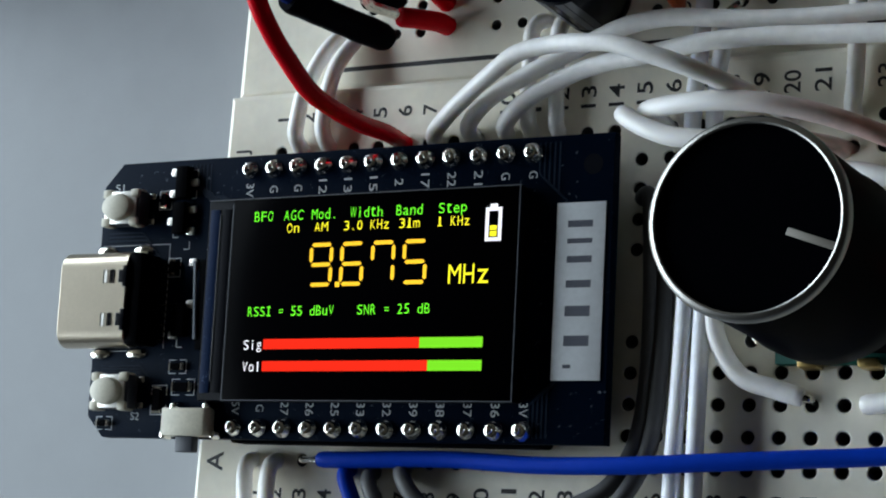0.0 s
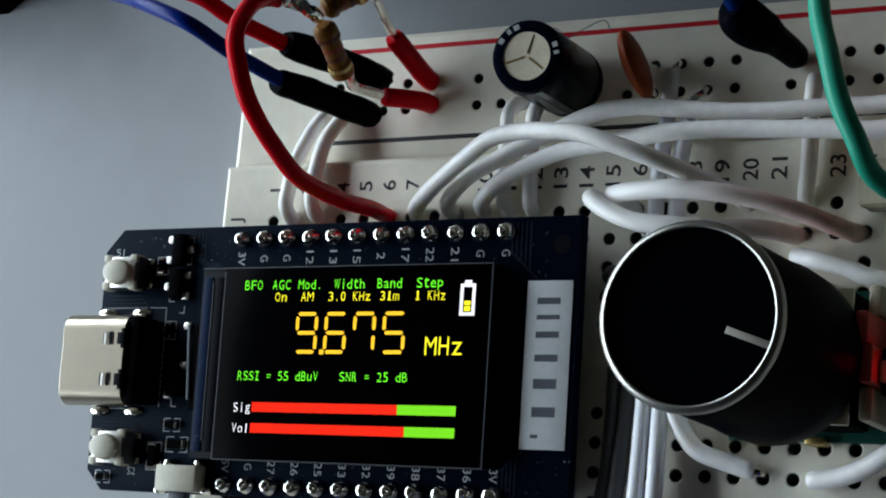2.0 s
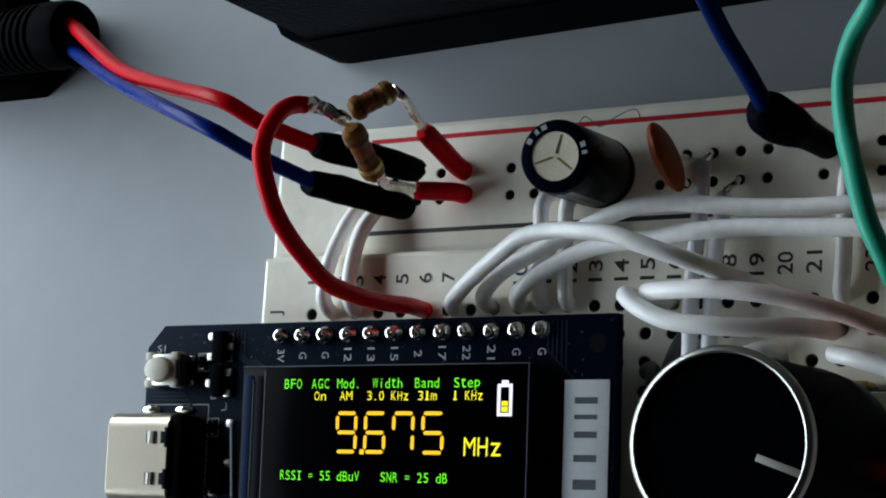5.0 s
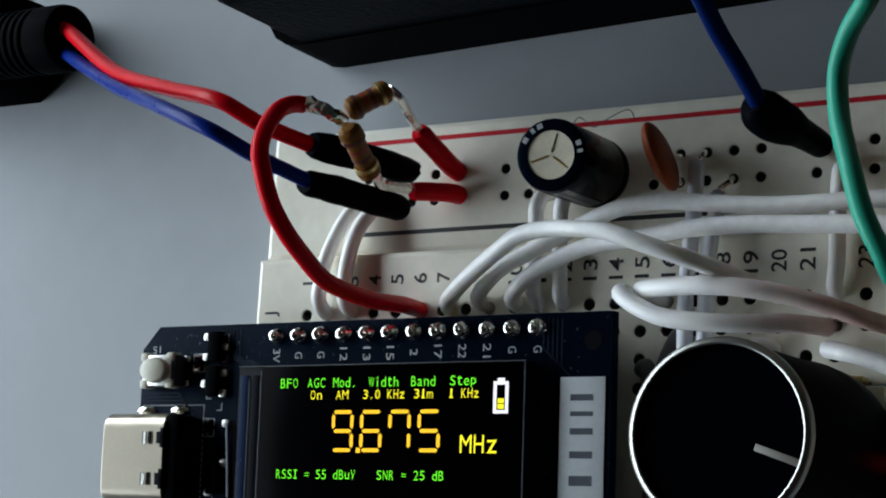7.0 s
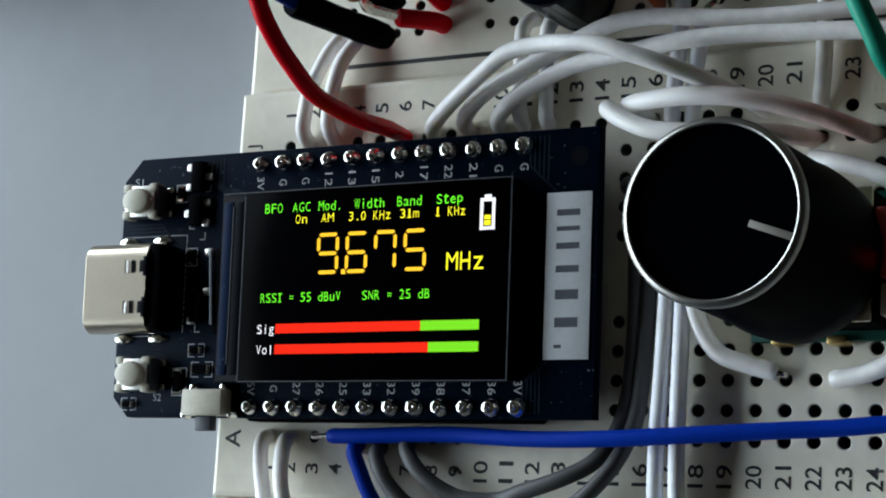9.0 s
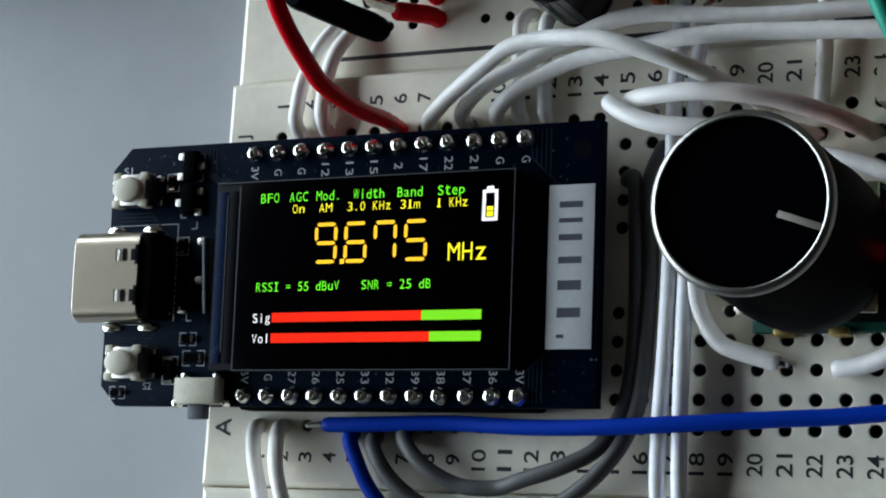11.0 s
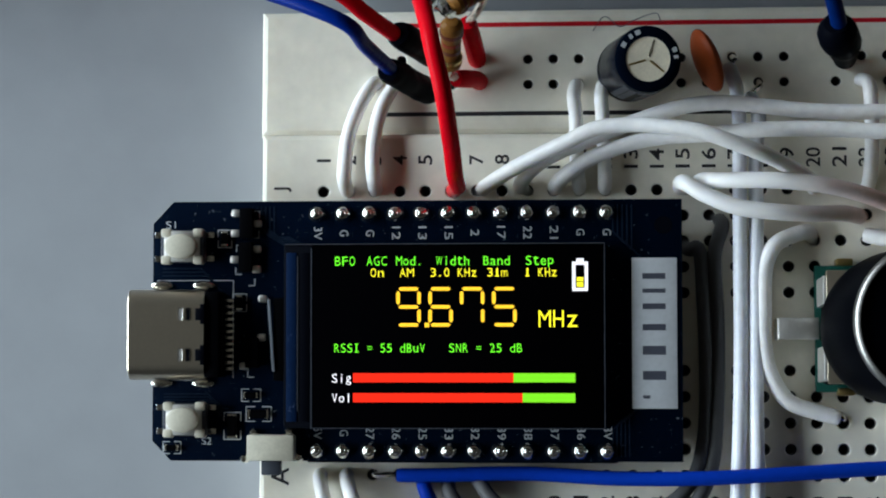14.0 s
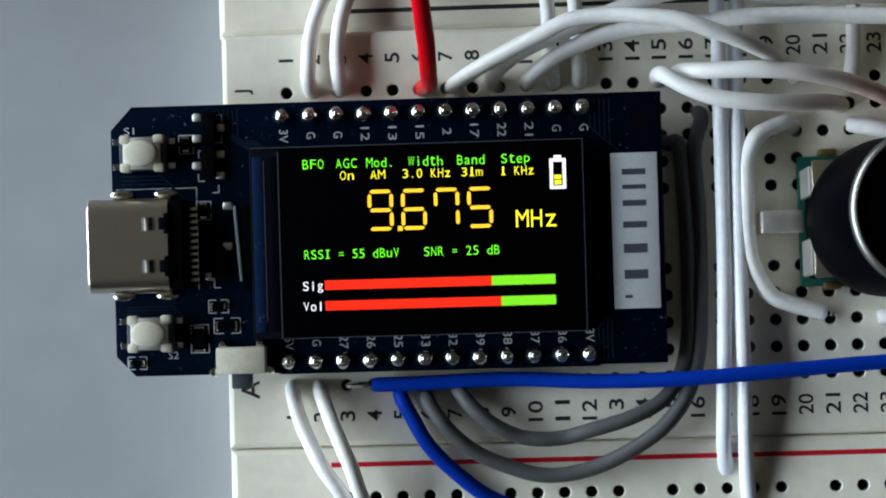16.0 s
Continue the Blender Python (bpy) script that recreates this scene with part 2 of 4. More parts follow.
def tube(bm, points, radius, seg=12, steps=7, radii=None):
    line = smooth_path(points, steps) if steps else [Vector(q) for q in points]
    side = None
    rings = []
    for i, c in enumerate(line):
        d = (line[min(i + 1, len(line) - 1)] - line[max(i - 1, 0)]).normalized()
        if side is None:
            side = d.orthogonal().normalized()
        side = (side - d * side.dot(d)).normalized()
        up = d.cross(side)
        r = radius if radii is None else float(np.interp(i / (len(line) - 1), np.linspace(0, 1, len(radii)), radii))
        ends = 0.86 if i in (0, len(line) - 1) else 1.0
        rings.append([bm.verts.new(c + (side * math.cos(a) + up * math.sin(a)) * r * ends) for a in (2 * math.pi * k / seg for k in range(seg))])
    for a, b in zip(rings[:-1], rings[1:]):
        for k in range(seg):
            bm.faces.new((a[k], a[(k + 1) % seg], b[(k + 1) % seg], b[k]))
    bm.faces.new(rings[0][::-1])
    bm.faces.new(rings[-1])
    return bm


FONT = bpy.data.curves.new("lettering", 'FONT')
FONT_OB = new("lettering", FONT)


def letters(text, x, y, z, width=0.0, height=0.0, turn=0.0, thick=0.0):
    """Lettering with the built-in font, centred on x, y and fitted to a width and a height."""
    FONT.body = text
    FONT.size = 1.0
    FONT.offset = thick
    bpy.context.view_layer.update()
    me = bpy.data.meshes.new_from_object(FONT_OB)
    bm = bmesh.new()
    bm.from_mesh(me)
    bpy.data.meshes.remove(me)
    lo = Vector([min(v.co[i] for v in bm.verts) for i in range(3)])
    hi = Vector([max(v.co[i] for v in bm.verts) for i in range(3)])
    sy = height / (hi.y - lo.y) if height else width / (hi.x - lo.x)
    sx = width / (hi.x - lo.x) if width else sy
    for v in bm.verts:
        v.co = Vector(((v.co.x - (lo.x + hi.x) / 2) * sx, (v.co.y - (lo.y + hi.y) / 2) * sy, 0))
    bmesh.ops.transform(bm, matrix=Matrix.Translation((x, y, z)) @ Matrix.Rotation(radians(turn), 4, 'Z'), verts=bm.verts)
    return bm

# moulded nylon and vinyl let a little light through
for m in (M_ABS, M_WHITE, M_COOLWHITE, M_PINK):
    b = m.node_tree.nodes["Principled BSDF"]
    b.inputs["Subsurface Weight"].default_value = 0.15
    b.inputs["Subsurface Radius"].default_value = (1.0, 0.85, 0.6)
    b.inputs["Subsurface Scale"].default_value = 0.0018

# the looped jumper wires turn from white to pink along x
t = M_PINK.node_tree
geo, sep = t.nodes.new("ShaderNodeNewGeometry"), t.nodes.new("ShaderNodeSeparateXYZ")
t.links.new(geo.outputs["Position"], sep.inputs[0])
rng = t.nodes.new("ShaderNodeMapRange")
rng.inputs["From Min"].default_value, rng.inputs["From Max"].default_value = 0.0440, 0.0560
t.links.new(sep.outputs["X"], rng.inputs["Value"])
mix = t.nodes.new("ShaderNodeMix")
mix.data_type = 'RGBA'
b = t.nodes["Principled BSDF"]
t.links.new(b.inputs["Base Color"].links[0].from_socket, mix.inputs[7])
mix.inputs[6].default_value = (0.90, 0.87, 0.85, 1)
t.links.new(rng.outputs[0], mix.inputs[0])
t.links.new(mix.outputs[2], b.inputs["Base Color"])


# ---- the unseen room, added to set fill and reflections, and the table ----
def slab(name, x0, x1, y0, y1, z0, z1, mat, label, category):
    bm = box(bmesh.new(), x0, x1, y0, y1, z0, z1)
    return single(name, bm, mat, ((x0 + x1) / 2, (y0 + y1) / 2, z0), label, category, kind="structure", smooth=0)


F0 = -758.5
slab("floor", -890, 2400, -1800, 1800, F0 - 60, F0, M_FLOOR, "brown wooden floor of the room", "floor")
slab("ceiling", -890, 2400, -1800, 1800, 1640, 1700, M_CEIL, "unseen room ceiling, added dark to keep overhead fill low", "ceiling")
slab("wall_east", 2400, 2500, -1800, 1800, F0, 1640, M_WALL, "unseen room wall, added dark to keep fill light low", "wall")
slab("wall_north", -890, 2400, 1800, 1900, F0, 1640, M_PALEWALL, "unseen room wall, added in warm beige for metal to reflect", "wall")
slab("wall_south", -890, 2400, -1900, -1800, F0, 1640, M_WALL, "unseen room wall, added dark to keep fill light low", "wall")
bm = bmesh.new()
for y0, y1, z0, z1 in ((-1800, -560, F0, 1640), (1040, 1800, F0, 1640), (-560, 1040, F0, 60), (-560, 1040, 650, 1640)):
    box(bm, -990, -890, y0, y1, z0, z1)
single("wall_west", bm, M_PALEWALL, (-940, 0, F0), "unseen warm beige wall added round a wide window opening", "wall", kind="structure", smooth=0)

table = thing("table", (100, 0, F0), "grey-white laminate table top under the breadboard", "table")
bm = box(bmesh.new(), -490, 900, -600, 600, -33.5, -TOP, 2.0)
part("tabletop", bm, M_TABLE, table)
for x in (-440, 840):
    for y in (-540, 540):
        part("leg", box(bmesh.new(), x - 25, x + 25, y - 25, y + 25, F0, -33.5, 2.0), M_DKGREY, table)


# ---- the breadboard ----
PITCH = 2.54


def holed_plate(xs, ys, x0, x1, y0, y1, top, low, rim=0.5, bore=1.0):
    """A plate with funnel-shaped contact holes at every xs, ys; their depths take the painted shade."""
    verts, faces, mats = [], [], []

    def v(x, y, z):
        verts.append((x, y, z))
        return len(verts) - 1

    def cuts(c, a, b):
        out = {round(a, 3), round(b, 3)}
        for q in c:
            out |= {round(q - PITCH / 2, 3), round(q + PITCH / 2, 3)}
        return sorted(out)

    cx, cy = cuts(xs, x0 + rim, x1 - rim), cuts(ys, y0 + rim, y1 - rim)
    hx, hy = {round(q, 2) for q in xs}, {round(q, 2) for q in ys}
    n = 16
    for a, b in zip(cx[:-1], cx[1:]):
        for c, d in zip(cy[:-1], cy[1:]):
            mx, my = (a + b) / 2, (c + d) / 2
            if round(mx, 2) in hx and round(my, 2) in hy and abs(b - a - PITCH) < 0.02:
                corner = [v(b, d, top), v(a, d, top), v(a, c, top), v(b, c, top)]
                rings = [[v(mx + bore * r * math.cos(math.pi / 4 + 2 * math.pi * i / n), my + bore * r * math.sin(math.pi / 4 + 2 * math.pi * i / n), top - z) for i in range(n)]
                         for r, z in ((0.66, 0.0), (0.56, 0.10), (0.48, 0.45), (0.45, 3.2))]
                for s in range(4):
                    k = s * n // 4
                    faces.append([corner[s], corner[(s + 1) % 4]] + [rings[0][(k + i) % n] for i in range(n // 4, -1, -1)])
                    mats.append(0)
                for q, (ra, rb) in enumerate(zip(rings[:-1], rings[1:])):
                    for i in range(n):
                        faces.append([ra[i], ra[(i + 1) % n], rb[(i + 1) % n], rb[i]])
                        # below the rim, shade is painted on as the dark second material
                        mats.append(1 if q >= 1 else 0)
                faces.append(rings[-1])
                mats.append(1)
            else:
                faces.append([v(a, c, top), v(b, c, top), v(b, d, top), v(a, d, top)])
                mats.append(0)
    loops = [[v(x, y, z) for x, y in ((x0 + i, y0 + i), (x1 - i, y0 + i), (x1 - i, y1 - i), (x0 + i, y1 - i))] for i, z in ((rim, top), (rim * 0.3, top - rim * 0.25), (0, top - rim), (0, low))]
    for la, lb in zip(loops[:-1], loops[1:]):
        for i in range(4):
            faces.append([la[i], la[(i + 1) % 4], lb[(i + 1) % 4], lb[i]])
            mats.append(0)
    return verts, faces, mats


def plate_part(name, data, parent, label):
    verts, faces, mats = data
    base = BASES[parent]
    me = bpy.data.meshes.new(name)
    me.from_pydata([tuple((Vector(p) - base) / 1000) for p in verts], [], faces)
    me.materials.append(M_ABS)
    me.materials.append(M_HOLE_SHADE)
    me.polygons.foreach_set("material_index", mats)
    me.update()
    ob = new(name, me)
    ob.parent = parent
    BASES[ob] = base
    return tagged(ob, label)


LEFT, RIGHT, SEAM, RAIL, RAIL_TOP, LOW_RAIL = -6.2, 164.0, 19.75, 32.55, -1.6, -0.1
board = thing("breadboard", (75, 0, -TOP), "cream solderless breadboard with printed column numbers lying on the table", "breadboard")
cols = [i * PITCH for i in range(63)]
rows = [s * (3.81 + i * PITCH) for s in (1, -1) for i in range(5)]
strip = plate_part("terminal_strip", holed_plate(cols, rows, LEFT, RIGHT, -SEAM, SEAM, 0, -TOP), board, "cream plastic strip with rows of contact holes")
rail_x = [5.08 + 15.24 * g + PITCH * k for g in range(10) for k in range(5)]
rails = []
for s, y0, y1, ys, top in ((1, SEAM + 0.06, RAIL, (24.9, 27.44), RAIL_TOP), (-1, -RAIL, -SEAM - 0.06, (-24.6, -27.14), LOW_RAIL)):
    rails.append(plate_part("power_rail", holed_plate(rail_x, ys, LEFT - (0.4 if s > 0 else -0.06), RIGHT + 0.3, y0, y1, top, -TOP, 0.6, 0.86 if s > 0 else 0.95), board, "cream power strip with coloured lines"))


def line_mark(x0, x1, y, w, z, mat, parent, name):
    part(name, box(bmesh.new(), x0, x1, y - w / 2, y + w / 2, z - 0.1, z + 0.025), mat, parent)


line_mark(4.6, 156, 30.99, 0.45, RAIL_TOP, M_REDLINE, rails[0], "red_line")
line_mark(4.6, 156, 21.95, 0.42, RAIL_TOP, M_PRINT, rails[0], "black_line")
line_mark(3.4, 156, -21.5, 0.45, LOW_RAIL, M_REDLINE, rails[1], "red_line")
line_mark(3.4, 156, -30.95, 0.42, LOW_RAIL, M_PRINT, rails[1], "black_line")
for k in range(1, 34):
    for y in (17.1, -16.9):
        h = 0.95 if k < 10 else 1.9
        part("number_mark", letters(str(k), (k - 1) * PITCH, y, 0.02, width=h if k != 1 else 0.28, height=1.4, turn=90, thick=0.012), M_PRINT, strip, smooth=0)
for s, y in (("J", 14.2), ("A", -14.2)):
    part("letter_mark", letters(s, -4.1, y, 0.02, height=1.75, turn=90, thick=0.012), M_PRINT, strip, smooth=0)


# ---- the development board ----
def P(px, py, z=4.1):
    """Layout grid of the board: 19 units to the millimetre, from its chamfered corner."""
    return (-16.12 + (px - 195) * 0.0528 - 0.026 * (py - 232) * 0.0528, 10.57 - (py - 232 + 0.026 * (px - 195)) * 0.0528, z)


PZ = 4.1
dev = thing("development_board", (9, 0, 0), "black microcontroller board with a lit colour display plugged into the breadboard", "circuit board")
dev.rotation_euler = (radians(2.7), 0, 0)
bm = prism(bmesh.new(), [(-16.1, 10.55), (-14.1, 12.7), (35.2, 12.7), (35.2, -12.45), (-14.3, -12.45), (-16.1, -10.55)], PZ - 1.2, PZ, 0.06)
pcb = part("pcb", bm, M_PCB, dev, "glossy black printed circuit board with chamfered corners")
for y in (11.43, -11.43):
    bm = box(bmesh.new(), -1.24, 11 * PITCH + 1.24, y - 1.24, y + 1.24, 0.35, PZ - 1.2, 0.25, seg=1)
    part("pin_header", bm, M_BLACK, dev, "black plastic pin header")

# solder joints: a tinned cone with the pin's tip
bm = lathe(bmesh.new(), [(0.90, 0.0), (0.84, 0.10), (0.70, 0.42), (0.60, 0.62), (0.50, 0.70), (0.36, 0.72), (0.33, 1.0), (0.24, 1.12), (0, 1.16)], 20)
JOINT = mesh_of("solder_joint", bm, M_TIN, 60)
for i in range(12):
    for y in (11.43, -11.43):
        o = piece("solder_joint", JOINT, dev, (i * PITCH, y, PZ), turn=37 * i)
        o.scale = (0.9 + 0.1 * ((i * 7) % 3) / 2, 0.9 + 0.1 * ((i * 5) % 4) / 3, 0.85 + 0.1 * (i % 3))

# copper traces under the solder mask
def trace(points):
    bm = bmesh.new()
    w = 0.07
    for (xa, ya), (xb, yb) in zip(points[:-1], points[1:]):
        d = Vector((xb - xa, yb - ya))
        n = Vector((-d.y, d.x)).normalized() * w
        prism(bm, [(xa + n.x, ya + n.y), (xa - n.x, ya - n.y), (xb - n.x, yb - n.y), (xb + n.x, yb + n.y)], PZ - 0.02, PZ + 0.03)
    part("trace", bm, M_TRACE, pcb, smooth=0)


for k in range(6):
    trace([(-6.3 + 0.42 * k, 12.2), (-6.3 + 0.42 * k, 10.9 - 0.25 * k), (-4.6 + 0.42 * k, 9.2 - 0.25 * k), (-2.6 + 0.2 * k, 9.2 - 0.1 * k)])
for k in range(4):
    trace([(-15.2, 6.2 - 0.36 * k), (-11.4 + 0.3 * k, 6.2 - 0.36 * k), (-10.2 + 0.3 * k, 5.0 - 0.36 * k)])
    trace([(-15.0, -6.0 - 0.3 * k), (-10.6, -6.0 - 0.3 * k), (-9.2, -7.4 - 0.3 * k), (-8.6, -7.4 - 0.3 * k)])
for k in range(5):
    trace([(28.6 + 0.45 * k, 12.2), (28.6 + 0.45 * k, 9.6 - 0.4 * k), (29.6 + 0.45 * k, 8.6 - 0.4 * k)])
    trace([(28.5 + 0.4 * k, -12.0), (28.5 + 0.4 * k, -9.4 + 0.3 * k), (29.4 + 0.4 * k, -8.4 + 0.3 * k)])

# pin names
for i, s in enumerate(("3V", "G", "G", "12", "13", "15", "2", "17", "22", "21", "G", "G")):
    part("pin_name", letters(s, i * PITCH + 0.1, 9.55, PZ + 0.02, width=1.25 if len(s) > 1 else 0.6, height=0.8, turn=-90), M_SILK, pcb, smooth=0)
for i, s in enumerate(("5V", "G", "27", "26", "25", "33", "32", "39", "38", "37", "36", "3V")):
    part("pin_name", letters(s, i * PITCH + 0.1, -9.75, PZ + 0.02, width=1.2 if len(s) > 1 else 0.6, height=0.8, turn=-90), M_SILK, pcb, smooth=0)

# display
SZ = 5.8
disp = part("display", box(bmesh.new(), -3.0, 27.8, -9.25, 8.45, PZ, SZ - 0.12, 0.15), M_FRAME, dev, "black display module with a thin frame")
screen = part("screen", box(bmesh.new(), -0.25, 27.68, -9.15, 8.35, SZ - 0.14, SZ, 0.05), M_GLASS, dev, "glossy black display glass, lit")
part("flex_strip", box(bmesh.new(), -2.75, -1.75, -8.6, 7.6, SZ - 0.14, SZ - 0.02, 0.05), M_FLEX, disp, "dark blue glass ledge")
part("flex_strip", box(bmesh.new(), -1.55, -0.45, -8.6, 7.6, SZ - 0.14, SZ - 0.05, 0.05), M_FRAME, disp)
for x0, x1, y0, y1 in ((-2.9, 27.8, 8.38, 8.46), (27.72, 27.8, -9.2, 8.4), (-0.4, 27.8, -9.27, -9.19), (-0.38, -0.28, -9.2, 8.0), (-1.7, -1.62, -7.6, 7.2)):
    part("edge_line", box(bmesh.new(), x0, x1, y0, y1, SZ - 0.05, SZ + 0.01), M_DKGREY, disp)

E0 = SZ + 0.012


TALL, DEEP = set("bdfhklti"), set("gpqy")


def shown(text, px0, px1, yc, h, mat, thick=0.0):
    """Fixed-pitch display lettering: every character fills its own cell."""
    x0, x1 = 3.72 + (px0 - 575) * 0.0521, 3.72 + (px1 - 575) * 0.0521
    pitch = (x1 - x0) / (len(text) - 0.18)
    bm = bmesh.new()
    for i, c in enumerate(text):
        if c == " ":
            continue
        xc, low = x0 + (i + 0.41) * pitch, yc - h / 2
        w, hh, y = pitch * 0.76, h, yc
        if c in "WMm":
            w = pitch * 0.9
        if c == ".":
            w, hh, y = pitch * 0.22, h * 0.18, low + h * 0.09
        elif c == "=":
            hh, w = h * 0.36, pitch * 0.72
        elif c in "Iil1":
            w = pitch * (0.20 if c != "1" else 0.27)
        elif c in DEEP:
            hh, y = h * 0.98, yc - h * 0.24
        elif c.islower() and c not in TALL:
            hh, y = h * 0.72, low + h * 0.36
        one = letters(c, xc, y, E0, width=w, height=hh, thick=thick)
        if c in "I1":
            for yy in ((low, low + h * 0.13), (low + h * 0.87, low + h)) if c == "I" else ((low, low + h * 0.13),):
                box(one, xc - pitch * 0.3, xc + pitch * 0.3, yy[0], yy[1], E0 - 0.01, E0 + 0.004)
        me = bpy.data.meshes.new("glyph")
        one.to_mesh(me)
        one.free()
        bm.from_mesh(me)
        bpy.data.meshes.remove(me)
    part("screen_text", bm, mat, screen, smooth=0)


for s, a, b in (("BFO", 541, 579), ("AGC", 600, 638), ("Mod.", 655, 703), ("Width", 729, 790), ("Band", 815, 864), ("Step", 893, 944)):
    shown(s, a, b, 6.78, 0.88, G_GREEN)
for s, a, b in (("On", 607, 632), ("AM", 661, 687), ("3.0 KHz", 718, 803), ("31m", 822, 859), ("1 KHz", 891, 950)):
    shown(s, a, b, 5.66, 0.82, G_YELLOW)
shown("MHz", 917, 988, 1.22, 1.6, G_YELLOW, 0.0)
shown("RSSI = 55 dBuV", 540, 708, -1.56, 0.85, G_GREEN)
shown("SNR = 25 dB", 752, 886, -1.56, 0.85, G_GREEN)
shown("Sig", 536, 572, -4.45, 0.85, G_WHITE)
shown("Vol", 536, 572, -6.33, 0.85, G_WHITE)
for y, split, name in ((-4.4, 19.1, "signal"), (-6.3, 19.95, "volume")):
    part("bar_filled", box(bmesh.new(), 3.72, split, y - 0.44, y + 0.44, SZ - 0.02, E0), G_RED, screen, "red filled part of the %s bar" % name)
    part("bar_rest", box(bmesh.new(), split, 24.96, y - 0.44, y + 0.44, SZ - 0.02, E0), G_LIME, screen, "bright green rest of the %s bar" % name)


def segment_digit(x, y, w, h, lit):
    """A slanted-end seven-segment digit; lit names its segments."""
    t, g = 0.34, 0.2
    for s in lit:
        if s in "adg":
            yc = {"a": y + h - t / 2, "g": y + h / 2, "d": y + t / 2}[s]
            q = [(x + g, yc), (x + g + t / 2, yc + t / 2), (x + w - g - t / 2, yc + t / 2), (x + w - g, yc), (x + w - g - t / 2, yc - t / 2), (x + g + t / 2, yc - t / 2)]
        else:
            xc = x + w - t / 2 if s in "bc" else x + t / 2
            y0, y1 = (y + h / 2, y + h - t / 2) if s in "bf" else (y + t / 2, y + h / 2)
            q = [(xc, y0 + g), (xc + t / 2, y0 + g + t / 2), (xc + t / 2, y1 - g - t / 2), (xc, y1 - g), (xc - t / 2, y1 - g - t / 2), (xc - t / 2, y0 + g + t / 2)]
        part("digit_segment", prism(bmesh.new(), q[::-1], SZ - 0.02, E0), G_AMBER, screen, smooth=0)


for px, lit in ((655, "abcdfg"), (714, "acdefg"), (772, "abcf"), (831, "acdfg")):
    segment_digit(3.72 + (px - 575) * 0.0521, 0.48, 2.35, 3.78, lit)
part("decimal_point", box(bmesh.new(), 10.6, 11.05, 0.42, 0.86, SZ - 0.02, E0, 0.0), G_AMBER, screen)
# battery symbol
bm = bmesh.new()
for x0, x1, y0, y1 in ((24.7, 26.2, 3.85, 4.15), (24.7, 26.2, 6.35, 6.65), (24.7, 25.02, 4.15, 6.35), (25.88, 26.2, 4.15, 6.35), (25.1, 25.8, 6.65, 6.95)):
    box(bm, x0, x1, y0, y1, SZ - 0.02, E0)
part("battery_symbol", bm, G_WHITE, screen)
for y0, y1 in ((4.25, 4.68), (4.76, 5.15)):
    part("battery_level", box(bmesh.new(), 25.13, 25.77, y0, y1, SZ - 0.02, E0), G_YELLOW, screen)

# sticker with the maker's mark as plain strokes
stk = part("sticker", box(bmesh.new(), 30.38, 34.69, -7.37, 7.06, PZ, PZ + 0.12, 0.03), M_STICKER, dev, "pale grey rectangular sticker with a dark mark")
for y, h in ((5.3, 0.55), (3.9, 0.4), (2.4, 0.55), (0.4, 0.6), (-1.8, 0.85), (-4.2, 0.85)):
    part("mark_stroke", box(bmesh.new(), 31.4, 33.6, y - h / 2, y + h / 2, PZ + 0.1, PZ + 0.135), M_LOGO, stk, smooth=0)
part("mark_stroke", box(bmesh.new(), 31.4, 32.1, -6.4, -6.1, PZ + 0.1, PZ + 0.135), M_LOGO, stk, smooth=0)
part("hole_ring", lathe(bmesh.new(), [(0, 0.02), (0.85, 0.02), (0.85, 0)], 24, Matrix.Translation((33.4, 10.2, PZ))), M_FRAME, pcb)

# usb socket
ux0, ux1, uy, uw, uz = -17.9, -10.5, -0.25, 4.35, PZ + 3.15
bm = bmesh.new()
prof = []
for i in range(32):
    a = math.pi * ((i if i < 16 else i - 16) / 15 - 0.5) + (0 if i < 16 else math.pi)
    cy = (uw - 1.5) * (1 if i < 16 else -1)
    prof.append((uy + cy + 1.5 * math.cos(a), (PZ + 0.05 + uz) / 2 + 1.55 * math.sin(a)))
inner = [((y - uy) * 0.94 + uy, (z - (PZ + uz) / 2) * 0.84 + (PZ + uz) / 2) for y, z in prof]
ra = [[bm.verts.new((x, y, z)) for y, z in q] for x, q in ((ux1, prof), (ux0 + 0.1, prof), (ux0, [((y - uy) * 0.99 + uy, (z - (PZ + uz) / 2) * 0.97 + (PZ + uz) / 2) for y, z in prof]), (ux0, inner), (ux1 - 0.6, inner))]
for a, b in zip(ra[:-1], ra[1:]):
    for i in range(32):
        bm.faces.new((a[i], a[(i + 1) % 32], b[(i + 1) % 32], b[i]))
bm.faces.new(ra[0])
bm.faces.new(ra[-1])
usb = part("usb_socket", bm, M_STEEL, dev, "shiny stamped steel socket", smooth=18)
part("socket_tongue", box(bmesh.new(), ux0 + 0.8, ux1 - 0.6, uy - 3.3, uy + 3.3, (PZ + uz) / 2 - 0.35, (PZ + uz) / 2 + 0.35, 0.1), M_BLACK, usb)
